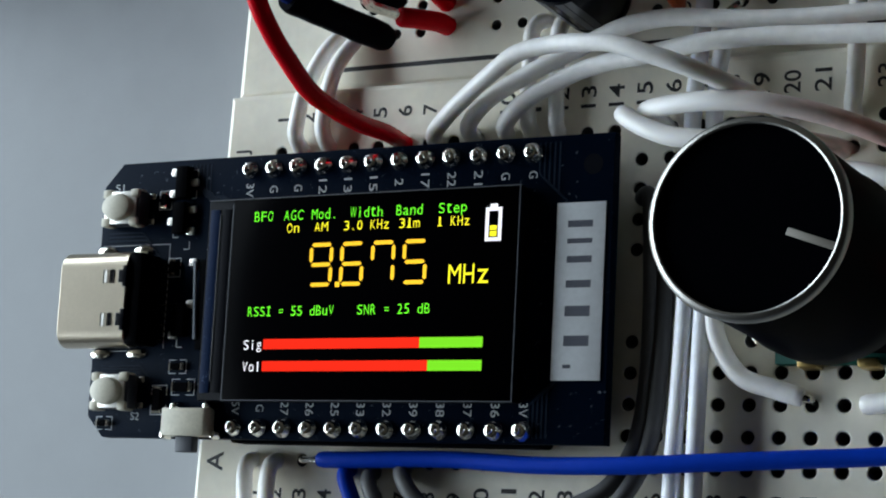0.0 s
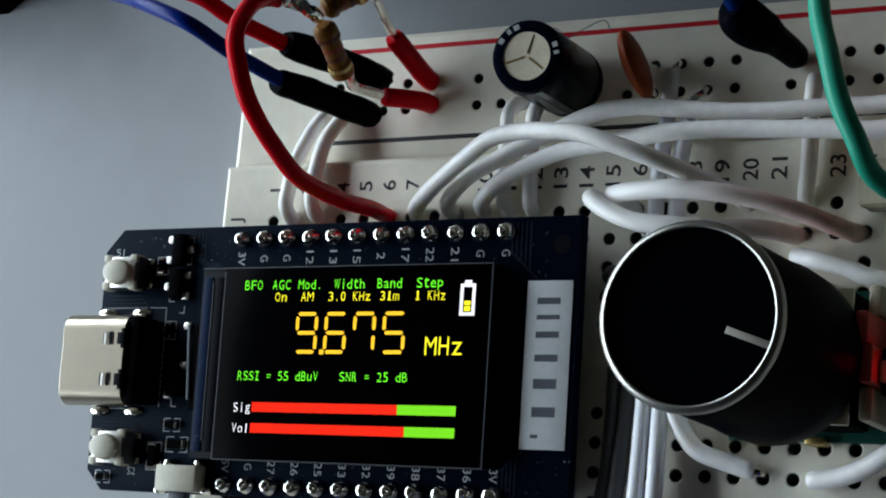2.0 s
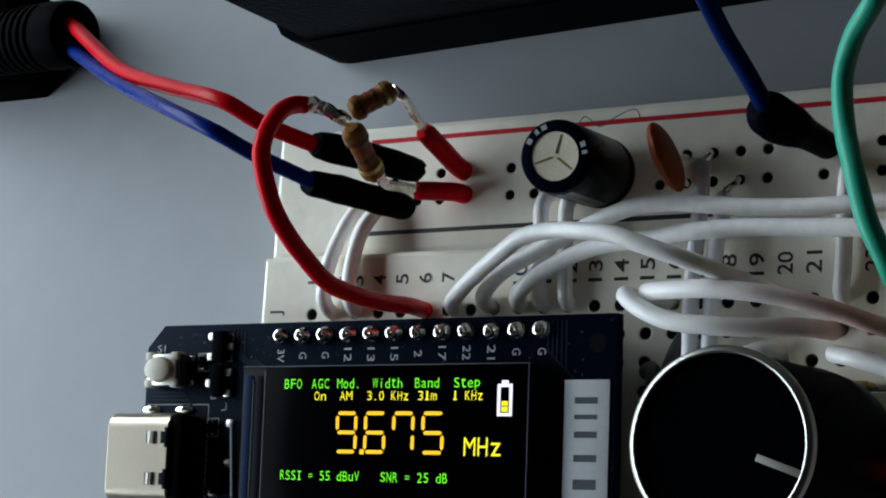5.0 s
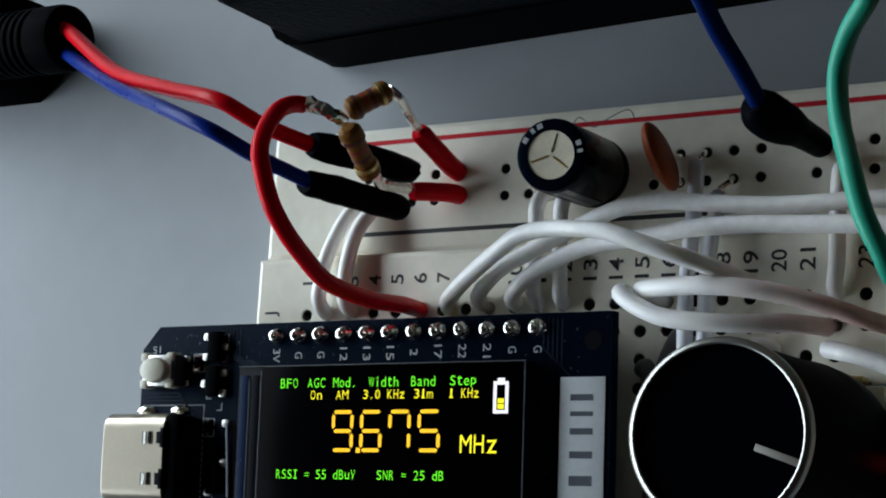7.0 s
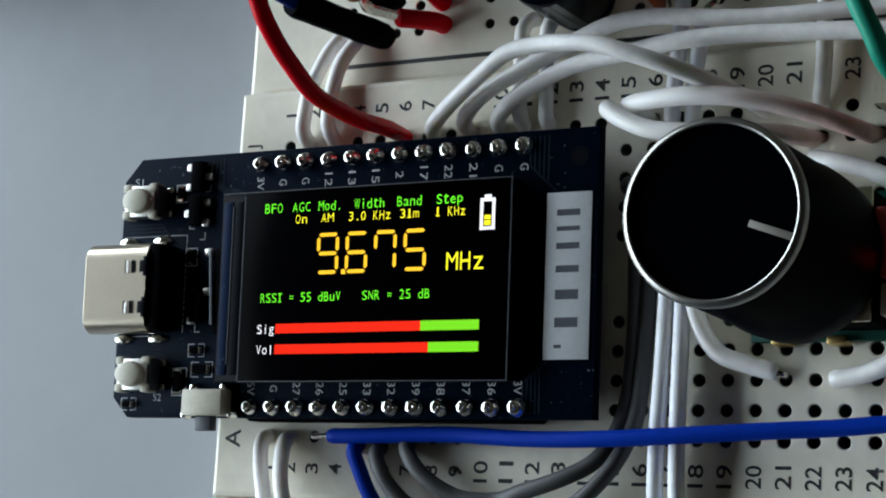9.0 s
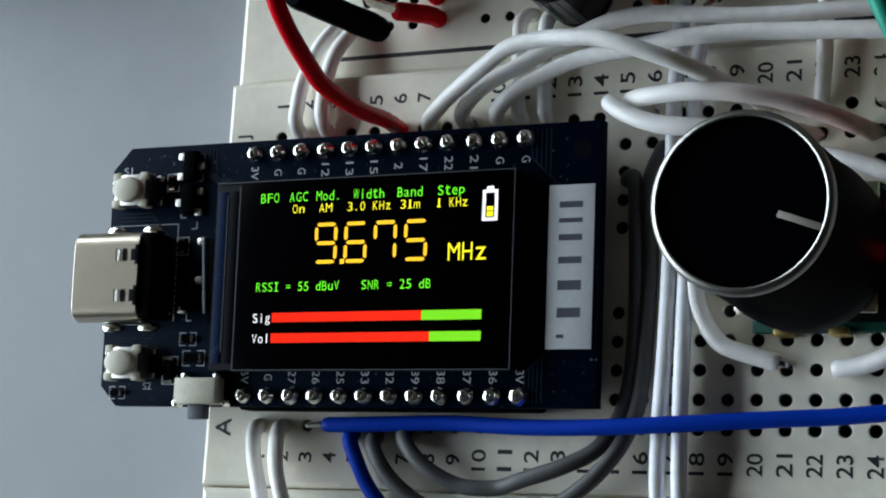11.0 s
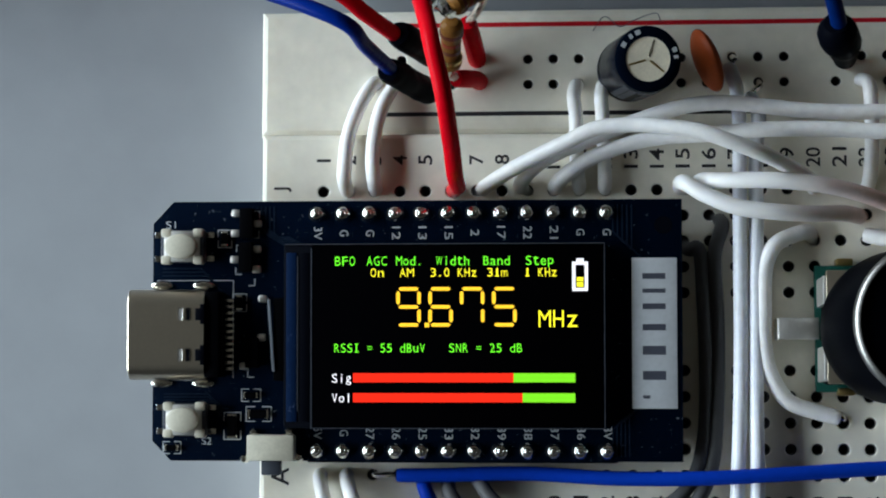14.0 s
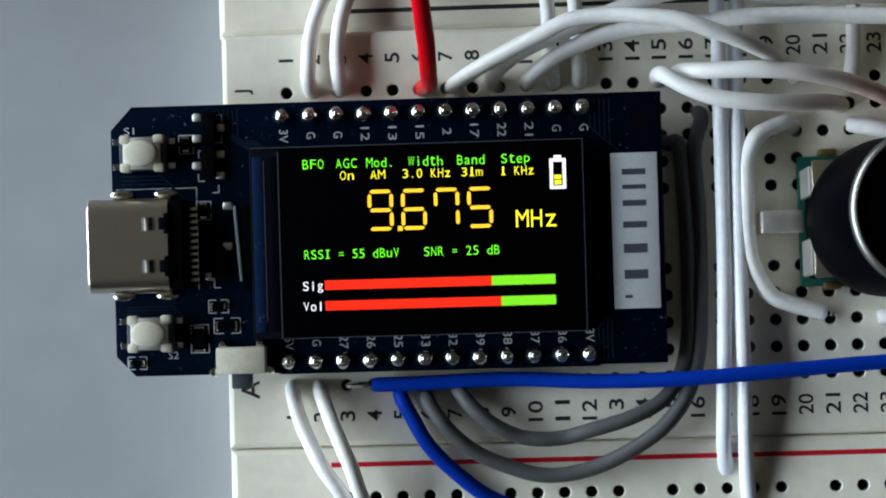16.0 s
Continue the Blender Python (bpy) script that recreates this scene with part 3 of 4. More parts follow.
for y in (1.95, -1.95):
    for dx in (-12.75, -12.0):
        part("spring_slot", box(bmesh.new(), dx - 0.24, dx + 0.24, uy + y - 0.62, uy + y + 0.62, uz - 0.04, uz + 0.012, 0.1, seg=1), M_LUG if dx < -12.5 else M_FRAME, usb, "spring window punched in the shell")
    part("rear_notch", box(bmesh.new(), -11.35, -10.42, uy + y - 0.62, uy + y + 0.62, uz - 0.9, uz + 0.02, 0.1), M_FRAME, usb, "dark notch in the shell's rear edge")
    part("rear_notch", box(bmesh.new(), -10.9, -10.4, uy + y - 1.0, uy + y + 1.0, uz - 0.9, uz + 0.016, 0.1), M_FRAME, usb, "dark notch in the shell's rear edge")
part("socket_back", box(bmesh.new(), -10.5, -9.1, uy - 4.1, uy + 4.1, PZ, uz - 0.35, 0.15), M_BLACK, usb, "black plastic socket insert")
bm = box(bmesh.new(), -9.0, -8.1, -0.15, 0.15, 0, 0.12, 0.03, seg=1)
PINM = mesh_of("contact", bm, M_TIN, 0)
for i in range(12):
    piece("contact", PINM, usb, (0, uy - 3.3 + 0.6 * i, PZ))
bm = lathe(bmesh.new(), [(1.05, 0.0), (1.0, 0.15), (0.7, 0.35), (0, 0.4)], 20)
TAB = mesh_of("mounting_tab", bm, M_TIN, 60)
for x in (-15.2, -11.1):
    for y in (4.5, -4.95):
        o = piece("mounting_tab", TAB, usb, (x, y, PZ))
        o.scale = (1.1, 0.5, 1)


# push buttons
def push_button(x, y):
    b = part("push_button", box(bmesh.new(), x - 2.1, x + 2.1, y - 1.55, y + 1.55, PZ, PZ + 1.45, 0.12), M_DKGREY, dev, "small tactile push button with a cream cap")
    part("steel_cover", box(bmesh.new(), x - 1.75, x + 1.75, y - 1.5, y + 1.5, PZ + 1.4, PZ + 1.6, 0.08), M_LUG, b)
    bm = lathe(bmesh.new(), [(1.62, 0), (1.6, 0.5), (1.5, 0.72), (1.2, 0.85), (0, 0.88)], 32, Matrix.Translation((x - 0.05, y, PZ + 1.55)) @ Matrix.Diagonal((1, 0.76, 1, 1)))
    part("cap", bm, M_CREAM, b, "cream oval cap")
    for dx in (-1, 1):
        for dy in (-1, 1):
            part("corner_stud", box(bmesh.new(), x + dx * 1.55 - 0.5, x + dx * 1.55 + 0.5, y + dy * 1.3 - 0.42, y + dy * 1.3 + 0.42, PZ + 0.3, PZ + 1.68, 0.2), M_CREAM, b)
            part("terminal", box(bmesh.new(), x + dx * 2.5 - 0.45, x + dx * 2.5 + 0.45, y + dy * 1.15 - 0.3, y + dy * 1.15 + 0.3, PZ, PZ + 0.3, 0.1), M_TIN, b)


push_button(-12.95, 8.28)
push_button(-12.7, -8.45)
part("silk_name", letters("S1", -14.35, 10.45, PZ + 0.02, width=0.95, height=0.7), M_SILK, pcb, smooth=0)
part("silk_name", letters("S2", -10.75, -10.55, PZ + 0.02, width=0.95, height=0.7), M_SILK, pcb, smooth=0)

# side switch
sw = part("side_switch", box(bmesh.new(), -6.55, -2.0, -12.35, -9.9, PZ, PZ + 1.75, 0.15), M_CREAM, dev, "cream side-facing switch")
part("actuator", box(bmesh.new(), -5.2, -3.3, -13.75, -12.3, PZ + 0.35, PZ + 1.35, 0.15), M_DKGREY, sw, "dark slate actuator")
for x, y in ((-6.1, -9.7), (-2.6, -9.6), (-7.0, -12.2), (-1.7, -12.1)):
    part("terminal", lathe(bmesh.new(), [(0.5, 0), (0.45, 0.4), (0.3, 0.75), (0, 0.85)], 14, Matrix.Translation((x, y, PZ))), M_TIN, sw)


# small surface parts with their printed outlines
def chip(px, py, lx, ly, h=0.5, ends=True):
    x, y, z = P(px, py)
    c = part("chip_part", box(bmesh.new(), x - lx / 2, x + lx / 2, y - ly / 2, y + ly / 2, z, z + h, 0.06, seg=1), M_BLACK, dev, "tiny black chip component")
    if ends:
        for s in (-1, 1):
            if lx >= ly:
                part("solder_end", box(bmesh.new(), x + s * lx / 2 - 0.2, x + s * lx / 2 + 0.2, y - ly / 2 - 0.03, y + ly / 2 + 0.03, z, z + h * 0.9, 0.06, seg=1), M_TIN, c)
            else:
                part("solder_end", box(bmesh.new(), x - lx / 2 - 0.03, x + lx / 2 + 0.03, y + s * ly / 2 - 0.2, y + s * ly / 2 + 0.2, z, z + h * 0.9, 0.06, seg=1), M_TIN, c)


def outline(px, py, lx, ly, gap_h=0.0, gap_v=0.0, w=0.09):
    """The printed marks round a small part: two facing brackets, open where the gap is."""
    x, y, z = P(px, py)
    for side in (-1, 1):
        bm = bmesh.new()
        if gap_v:
            ye, yg = y + side * ly / 2, y + side * gap_v / 2
            box(bm, x - lx / 2, x + lx / 2, ye - w / 2, ye + w / 2, z, z + 0.02)
            for e in (-1, 1):
                box(bm, x + e * lx / 2 - w / 2, x + e * lx / 2 + w / 2, min(ye, yg), max(ye, yg), z, z + 0.021)
        else:
            xe, xg = x + side * lx / 2, x + side * gap_h / 2
            box(bm, xe - w / 2, xe + w / 2, y - ly / 2, y + ly / 2, z, z + 0.02)
            for e in (-1, 1):
                box(bm, min(xe, xg), max(xe, xg), y + e * ly / 2 - w / 2, y + e * ly / 2 + w / 2, z, z + 0.021)
        part("silk_bracket", bm, M_SILK, pcb, smooth=0)


for px, py, lx, ly, gh, gv in ((330, 257, 0.6, 1.1, 0, 0.3), (361, 374, 0.6, 1.1, 0, 0.3), (354, 600, 0.9, 2.0, 0, 0.9), (387, 543, 1.1, 0.6, 0.4, 0), (402, 577, 1.7, 0.8, 0.7, 0), (243, 643, 1.0, 0.55, 0.4, 0)):
    chip(px, py, lx, ly)
    outline(px, py, lx + 0.75, ly + 0.6, gh, gv)
# three-legged parts and their pads
for px, py in ((350, 210), (350, 247), (350, 295), (391, 228), (391, 275), (391, 312), (404, 366), (404, 437), (373, 490)):
    x, y, z = P(px, py)
    part("pad", box(bmesh.new(), x - 0.46, x + 0.46, y - 0.38, y + 0.38, z, z + 0.45, 0.2), M_LUG, pcb, "tinned solder pad")
for px, py in ((371, 228), (371, 290), (388, 465)):
    x, y, z = P(px, py)
    part("chip_part", box(bmesh.new(), x - 0.65, x + 0.65, y - 1.45, y + 1.45, z, z + 0.9, 0.1), M_BLACK, dev, "small black three-legged chip")
for px, py, sx, sy in ((352, 268, 1, -1), (352, 322, 1, 1), (393, 205, -1, -1), (393, 254, -1, 1), (380, 462, 1, -1), (380, 510, 1, 1), (388, 342, -1, 1)):
    x, y, z = P(px, py)
    bm = box(bmesh.new(), min(x, x + 0.6 * sx), max(x, x + 0.6 * sx), y - 0.05, y + 0.05, z, z + 0.02)
    box(bm, x - 0.05, x + 0.05, min(y, y + 0.7 * sy), max(y, y + 0.7 * sy), z, z + 0.02)
    part("silk_corner", bm, M_SILK, pcb, smooth=0)
x, y, z = P(424, 432)
bm = box(bmesh.new(), x - 0.14, x + 0.14, y - 3.5, y + 3.5, PZ + 0.9, PZ + 1.15, 0.05)
bmesh.ops.rotate(bm, cent=(x, y, z), matrix=Matrix.Rotation(radians(4), 3, 'Z'), verts=bm.verts)
conn = part("flex_socket", box(bmesh.new(), x + 0.2, x + 1.5, y - 4.4, y + 3.6, PZ, PZ + 0.95, 0.1), M_BLACK, dev, "low black flex cable socket")
part("socket_lever", bm, M_LEVER, conn, "pale grey locking lever of the socket")
# printed frame round the socket
for a, b in (((205, 337), (348, 333)), ((348, 333), (354, 512)), ((215, 520), (310, 512))):
    p0, p1 = P(*a), P(*b)
    if abs(p1[0] - p0[0]) > abs(p1[1] - p0[1]):
        bm = box(bmesh.new(), p0[0], p1[0], p0[1] - 0.04, p0[1] + 0.04, PZ, PZ + 0.02)
    else:
        bm = box(bmesh.new(), p0[0] - 0.04, p0[0] + 0.04, p1[1], p0[1], PZ, PZ + 0.02)
    part("silk_line", bm, M_SILK, pcb, smooth=0)

# ---- rotary encoder with its knob ----
enc = thing("rotary_encoder", (54.5, 0.6, 0), "rotary encoder on a green base with a large black knob", "rotary encoder")
part("base_plate", box(bmesh.new(), 48.1, 62.6, -5.9, 6.3, 0.3, 1.2, 0.1), M_GREENPCB, enc, "thin green base plate")
body = part("body", box(bmesh.new(), 48.6, 60.0, -5.2, 5.3, 1.4, 6.6, 0.4), M_BLACK, enc, "black encoder body in a steel frame")
for y0, y1 in ((2.2, 4.9), (-5.0, -1.7)):
    part("frame_side", box(bmesh.new(), 48.2, 48.7, y0, y1, 1.4, 6.8, 0.12), M_LUG, body, "bright steel frame cheek")
part("frame_top", box(bmesh.new(), 48.5, 60.0, -5.3, 5.4, 6.6, 7.0, 0.15), M_STEEL, body)
part("mounting_lug", box(bmesh.new(), 44.4, 48.3, -0.9, 1.2, 2.2, 2.6, 0.12), M_LUG, body, "bent steel lug")
for y in (-5.9, 6.6):
    for x in (50.9, 55.6):
        part("terminal", box(bmesh.new(), x - 0.8, x + 0.8, y - 0.35, y + 0.35, 0.1, 1.9, 0.15), M_GOLD, enc, "brassy solder terminal")
part("lug_foot", box(bmesh.new(), 44.3, 44.7, -0.9, 1.2, -2.0, 2.5, 0.1), M_LUG, body, "bent steel lug")
plug = thing("plug_row", (62.2, -1, 1.2), "row of red and tan plug housings behind the knob", "connector")
for x, y0, y1, z, mat in ((60.9, 0.7, 3.2, 9.4, M_REDPLUG), (61.3, -2.3, 0.6, 9.2, M_REDPLUG), (60.9, -5.0, -2.4, 7.6, M_TANPLUG), (60.9, 3.3, 5.8, 6.2, M_TANPLUG)):
    part("housing", box(bmesh.new(), x, x + 1.1, y0, y1, 1.25, z, 0.25), mat, plug, "red plug housing" if mat is M_REDPLUG else "tan plug housing")
glow_lamp = thing("indicator_light", (64.5, -1.2, 0), "small lit red indicator in a tan and black holder", "indicator light")
part("holder", box(bmesh.new(), 62.5, 66.6, -3.0, 0.6, 0.0, 7.4, 0.2), M_BLACK, glow_lamp, "black moulded holder")
part("collar", box(bmesh.new(), 62.6, 63.3, -2.1, -0.4, 7.4, 7.9, 0.1), M_TANPLUG, glow_lamp, "tan collar")
part("lens", box(bmesh.new(), 63.3, 65.4, -2.2, -0.3, 7.4, 8.3, 0.25), G_LED, glow_lamp, "glowing red lens")
shaft = along((54.57, -0.23, 8.1), (55.07, -0.63, 28.1))
part("shaft", lathe(bmesh.new(), [(0, -1.6), (3.4, -1.6), (3.4, 1), (0, 1)], 24, shaft), M_STEEL, enc)
knob = part("knob", lathe(bmesh.new(), [(0, 0.6), (6.4, 0.6), (7.0, 0.9), (7.05, 4.0), (6.9, 4.6), (6.65, 19.0), (6.5, 19.3), (6.2, 19.3), (6.15, 19.15), (0, 19.12)], 64, shaft), M_KNOB, enc, "tall black knob with a pale pointer line")
part("ring", lathe(bmesh.new(), [(6.66, 18.6), (6.83, 18.75), (6.83, 19.05), (6.76, 19.32), (6.58, 19.50), (6.38, 19.57), (6.26, 19.5), (6.24, 18.8)], 64, shaft), M_RING, knob, "polished aluminium ring")
bm = box(bmesh.new(), 2.8, 6.15, -0.26, 0.26, 19.1, 19.25, 0.05)
bmesh.ops.transform(bm, matrix=shaft @ Matrix.Rotation(radians(-19), 4, 'Z'), verts=bm.verts)
part("pointer", bm, M_MARK, knob, "pale pointer line")


# ---- slide switch in the upper rows ----
slide = thing("slide_switch", (63.1, 14.4, 0), "cream slide switch with a dark slot on the breadboard", "switch")
bm = box(bmesh.new(), 58.9, 67.4, 12.9, 16.5, 0.5, 2.9, 0.15)
part("body", bm, M_TANPLUG, slide, "cream moulded body")
for x0, x1, y0, y1 in ((58.9, 61.2, 12.9, 16.5), (65.1, 67.4, 12.9, 16.5), (61.2, 65.1, 12.9, 13.7), (61.2, 65.1, 15.6, 16.5)):
    part("slot_rim", box(bmesh.new(), x0, x1, y0, y1, 2.9, 3.7, 0.0), M_TANPLUG, slide)
part("slot_floor", box(bmesh.new(), 61.2, 65.1, 13.7, 15.6, 2.9, 3.0), M_BLACK, slide, "dark slot")
part("slider", box(bmesh.new(), 63.3, 65.0, 13.8, 15.5, 3.0, 6.0, 0.15), M_BLACK, slide, "black sliding knob")
part("underside", box(bmesh.new(), 59.2, 67.1, 13.1, 16.3, 0.05, 0.5), M_BLACK, slide, "dark base")
for x in (60.6, 63.1, 65.7):
    part("pin", box(bmesh.new(), x - 0.25, x + 0.25, 13.85, 14.15, -3.0, 0.1), M_TIN, slide)


# ---- components on the power rail ----
def electrolytic(a, b, r):
    c = thing("electrolytic_capacitor", a, "dark-sleeved electrolytic capacitor with a scored metal top leaning over the rail", "capacitor")
    L = (Vector(b) - Vector(a)).length
    m = along(a, b)
    part("can", lathe(bmesh.new(), [(0, 0), (r * 0.9, 0), (r, 0.5), (r, 1.2), (r * 0.95, 1.6), (r, 2.0), (r, L - 0.6), (r * 0.97, L - 0.15), (r * 0.88, L), (r * 0.66, L), (r * 0.64, L - 0.2), (0, L - 0.2)], 48, m), M_SLEEVE, c, "glossy dark sleeve")
    top = part("metal_top", lathe(bmesh.new(), [(r * 0.68, L - 0.4), (r * 0.66, L - 0.05), (r * 0.5, L - 0.08), (0, L - 0.1)], 40, m), M_CAPTOP, c, "pale aluminium top")
    for k in range(3):
        bm = box(bmesh.new(), 0.25, r * 0.6, -0.09, 0.09, L - 0.14, L - 0.06)
        bmesh.ops.transform(bm, matrix=m @ Matrix.Rotation(radians(72 + 125 * k), 4, 'Z'), verts=bm.verts)
        part("score_line", bm, M_GOLD if k else M_TIN, top)
    for k in range(5):
        a0 = -125 + 13 * k
        if k % 3 != 2:
            bm = box(bmesh.new(), r - 0.05, r + 0.03, -0.32, 0.32, 2.2, L - 0.7, 0.0)
            bmesh.ops.transform(bm, matrix=m @ Matrix.Rotation(radians(a0), 4, 'Z'), verts=bm.verts)
            part("polarity_stripe", bm, M_STRIPE, c, "slate blue stripe down the sleeve")
    for a0, w in ((150, 0.5), (128, 0.35), (112, 0.5), (20, 0.45), (5, 0.3)):
        bm = box(bmesh.new(), r * 0.76, r * 0.9, -w / 2, w / 2, L - 0.1, L + 0.02)
        bmesh.ops.transform(bm, matrix=m @ Matrix.Rotation(radians(a0), 4, 'Z'), verts=bm.verts)
        part("rim_mark", bm, M_SILK, c, "pale mark printed on the rim")
    for s in (-1.2, 1.2):
        part("lead", tube(bmesh.new(), [Vector(a) + m.to_3x3() @ Vector((s, 0, 0.2)), (a[0] + s, a[1], RAIL_TOP), (a[0] + s, a[1], RAIL_TOP - 4)], 0.28, 8), M_TIN, c)


electrolytic((30.3, 26.1, -0.9), (31.9, 24.9, 11.0), 3.2)

disc = thing("disc_capacitor", (38.1, 26.2, RAIL_TOP), "orange-brown disc capacitor standing on the rail", "capacitor")
bm = lathe(bmesh.new(), [(3.25 * math.sin(radians(180 * k / 14)), -1.0 * math.cos(radians(180 * k / 14))) for k in range(15)], 32, Matrix.Translation((37.9, 26.4, 2.1)) @ Matrix.Rotation(radians(112), 4, 'Z') @ Matrix.Rotation(radians(90), 4, 'X') @ Matrix.Rotation(radians(8), 4, 'X'))
part("disc", bm, M_ORANGE, disc, "lumpy orange epoxy disc")
for y in (24.8, 27.2):
    part("lead", tube(bmesh.new(), [(37.9, y + (0.8 if y < 26 else -0.3), -0.2), (38.2, y, -1.8), (38.3, y, -6)], 0.3, 8), M_TIN, disc)


# ---- wires ----
def wire(name, points, radius, mat, label, tips=(), group="jumper wires on the breadboard"):
    bm = tube(bmesh.new(), points, radius)
    w = single(name, bm, mat, points[0], label, "wire", group, smooth=60)
    for q, r in tips:
        part("bare_tip", tube(bmesh.new(), q, r, 8), M_TIN, w, "bare tinned wire end")
    return w
wire("jumper_wire", [(12.7, 14.0, -3.0), (13.1, 14.0, 1.0), (13.7, 13.8, 4.4), (14.0, 13.3, 9.3), (14.1, 13.3, 13.8), (14.2, 13.7, 17.8), (14.2, 15.2, 21.2), (14.1, 16.4, 23.2), (13.9, 18.4, 25.4), (13.5, 20.6, 26.3), (12.9, 23.0, 26.4), (12.4, 25.2, 25.2), (11.7, 27.6, 22.6), (11.3, 28.9, 19.8), (11.7, 29.0, 19.0)], 0.78, M_RED, "thick red jumper wire arching up to the resistors")
wire("jumper_wire", [(2.5, 14.0, -3.0), (2.35, 14.2, 0.4), (2.2, 15.2, 1.3), (2.3, 17.0, 1.3), (2.45, 18.8, 1.1), (3.1, 21.4, 0.5), (4.0, 23.5, 0.0), (4.9, 25.0, -1.0), (5.1, 25.3, -4.0)], 0.72, M_WHITE, "short white jumper wire bent over to the power rail")
wire("jumper_wire", [(5.1, 14.0, -3.0), (5.2, 14.4, 0.6), (5.1, 15.5, 1.4), (5.0, 17.0, 1.3), (5.15, 19.2, 1.1), (5.6, 21.6, 0.7), (6.3, 23.5, -0.1), (7.2, 25.0, -1.0), (7.6, 25.2, -4.0)], 0.72, M_WHITE, "short white jumper wire bent over to the power rail")
wire("jumper_wire", [(15.2, 14.0, -3.0), (16.4, 14.4, 1.0), (18.5, 15.5, 2.7), (21.1, 16.7, 4.2), (24.4, 18.0, 6.0), (27.0, 19.0, 7.1), (30.5, 19.2, 8.0), (33.8, 18.8, 9.0), (36.7, 18.3, 9.5), (39.3, 17.4, 9.5), (42.5, 16.3, 8.6), (45.1, 15.4, 6.4), (47.9, 14.3, 2.6), (48.3, 14.0, -3.0)], 0.75, M_WHITE, "white jumper wire arching over the column numbers")
wire("jumper_wire", [(22.9, 14.0, -3.0), (23.3, 14.6, 1.2), (24.7, 15.7, 2.2), (26.6, 16.8, 2.6), (30.8, 18.2, 3.4), (34.0, 18.6, 4.2), (37.0, 18.6, 5.0), (42.8, 18.9, 6.2), (47.9, 18.9, 6.4), (52.7, 18.7, 6.2), (57.3, 18.5, 6.0), (60.3, 18.3, 5.8), (70.0, 19.0, 4.0), (76.2, 14.0, -3.0)], 0.75, M_WHITE, "long white jumper wire rising from beside the board")
wire("jumper_wire", [(20.3, 14.0, -3.0), (19.7, 14.7, 1.0), (21.7, 16.5, 2.2), (26.8, 18.7, 3.2), (31.4, 20.4, 3.6), (35.5, 21.5, 4.4), (39.3, 21.8, 4.6), (43.4, 21.4, 4.5), (47.0, 21.0, 4.5), (51.9, 20.8, 4.4), (56.6, 20.9, 4.2), (59.6, 20.9, 4.0), (72.0, 21.0, 3.0), (78.7, 14.0, -3.0)], 0.75, M_WHITE, "long white jumper wire running along the rail")
wire("jumper_wire", [(25.4, 14.0, -3.0), (25.4, 14.5, 0.5), (25.2, 16.0, 0.8), (25.1, 21.3, 0.7), (24.9, 23.2, 0.3), (25.1, 24.5, -0.8), (25.4, 24.9, -4.0)], 0.7, M_WHITE, "short straight white jumper wire to the rail")
wire("jumper_wire", [(27.9, 14.0, -3.0), (27.9, 14.5, 0.5), (27.9, 16.0, 0.8), (27.7, 21.1, 0.9), (27.6, 23.2, 0.5), (27.8, 24.5, -0.7), (27.9, 24.9, -4.0)], 0.7, M_WHITE, "short straight white jumper wire to the rail")
wire("jumper_wire", [(35.6, 14.0, -3.0), (35.3, 14.3, 2.6), (35.7, 14.0, 4.3), (37.3, 12.9, 5.1), (40.3, 11.6, 5.6), (43.9, 11.1, 5.6), (47.4, 11.0, 4.6), (50.6, 11.2, 2.9), (52.1, 11.2, 1.2), (53.3, 11.4, -3.0)], 0.8, M_PINK, "white jumper wire with a faintly pink end looping beside the knob")
wire("jumper_wire", [(38.1, 14.0, -3.0), (37.1, 14.4, 3.0), (38.9, 14.2, 5.0), (43.2, 14.0, 6.5), (47.2, 13.7, 6.5), (50.6, 13.2, 5.5), (53.9, 12.4, 4.0), (56.9, 11.4, 1.9), (58.4, 11.4, -3.0)], 0.8, M_PINK, "white jumper wire with a reddish end")
wire("jumper_wire", [(40.2, 26.3, -0.5), (40.8, 23.9, 0.9), (41.0, 19.3, 1.9), (40.9, 14.9, 2.4), (40.9, 5.0, 2.1), (40.85, -2.5, 2.1), (40.7, -8.3, 2.1), (40.4, -15.6, 2.0), (40.3, -20.3, 1.2), (40.6, -23.1, -0.5)], 0.72, M_COOLWHITE, "long bluish-white jumper wire crossing the breadboard", tips=[([(40.6, -23.1, -0.5), (40.7, -23.9, -1.4), (40.6, -24.6, -6.0)], 0.3), ([(40.6, 27.4, -4.0), (40.6, 27.4, -1.4), (40.8, 26.9, -0.4), (40.5, 26.4, -0.2), (40.2, 26.0, -0.6)], 0.3)])
wire("jumper_wire", [(42.2, 23.3, -0.6), (42.9, 21.3, 1.2), (42.6, 17.8, 1.7), (42.5, 10.0, 2.0), (42.35, 2.0, 2.0), (42.3, -6.5, 2.1), (42.3, -15.5, 2.1), (42.3, -20.2, 1.5), (42.6, -25.4, 0.2), (43.4, -29.5, -1.0), (43.4, -30.5, -6.0)], 0.72, M_COOLWHITE, "long bluish-white jumper wire crossing the breadboard", tips=[([(42.2, 23.1, -0.6), (42.6, 23.7, -0.2), (43.2, 24.3, -0.6), (43.2, 24.9, -1.6), (43.2, 24.9, -4.0)], 0.3)])
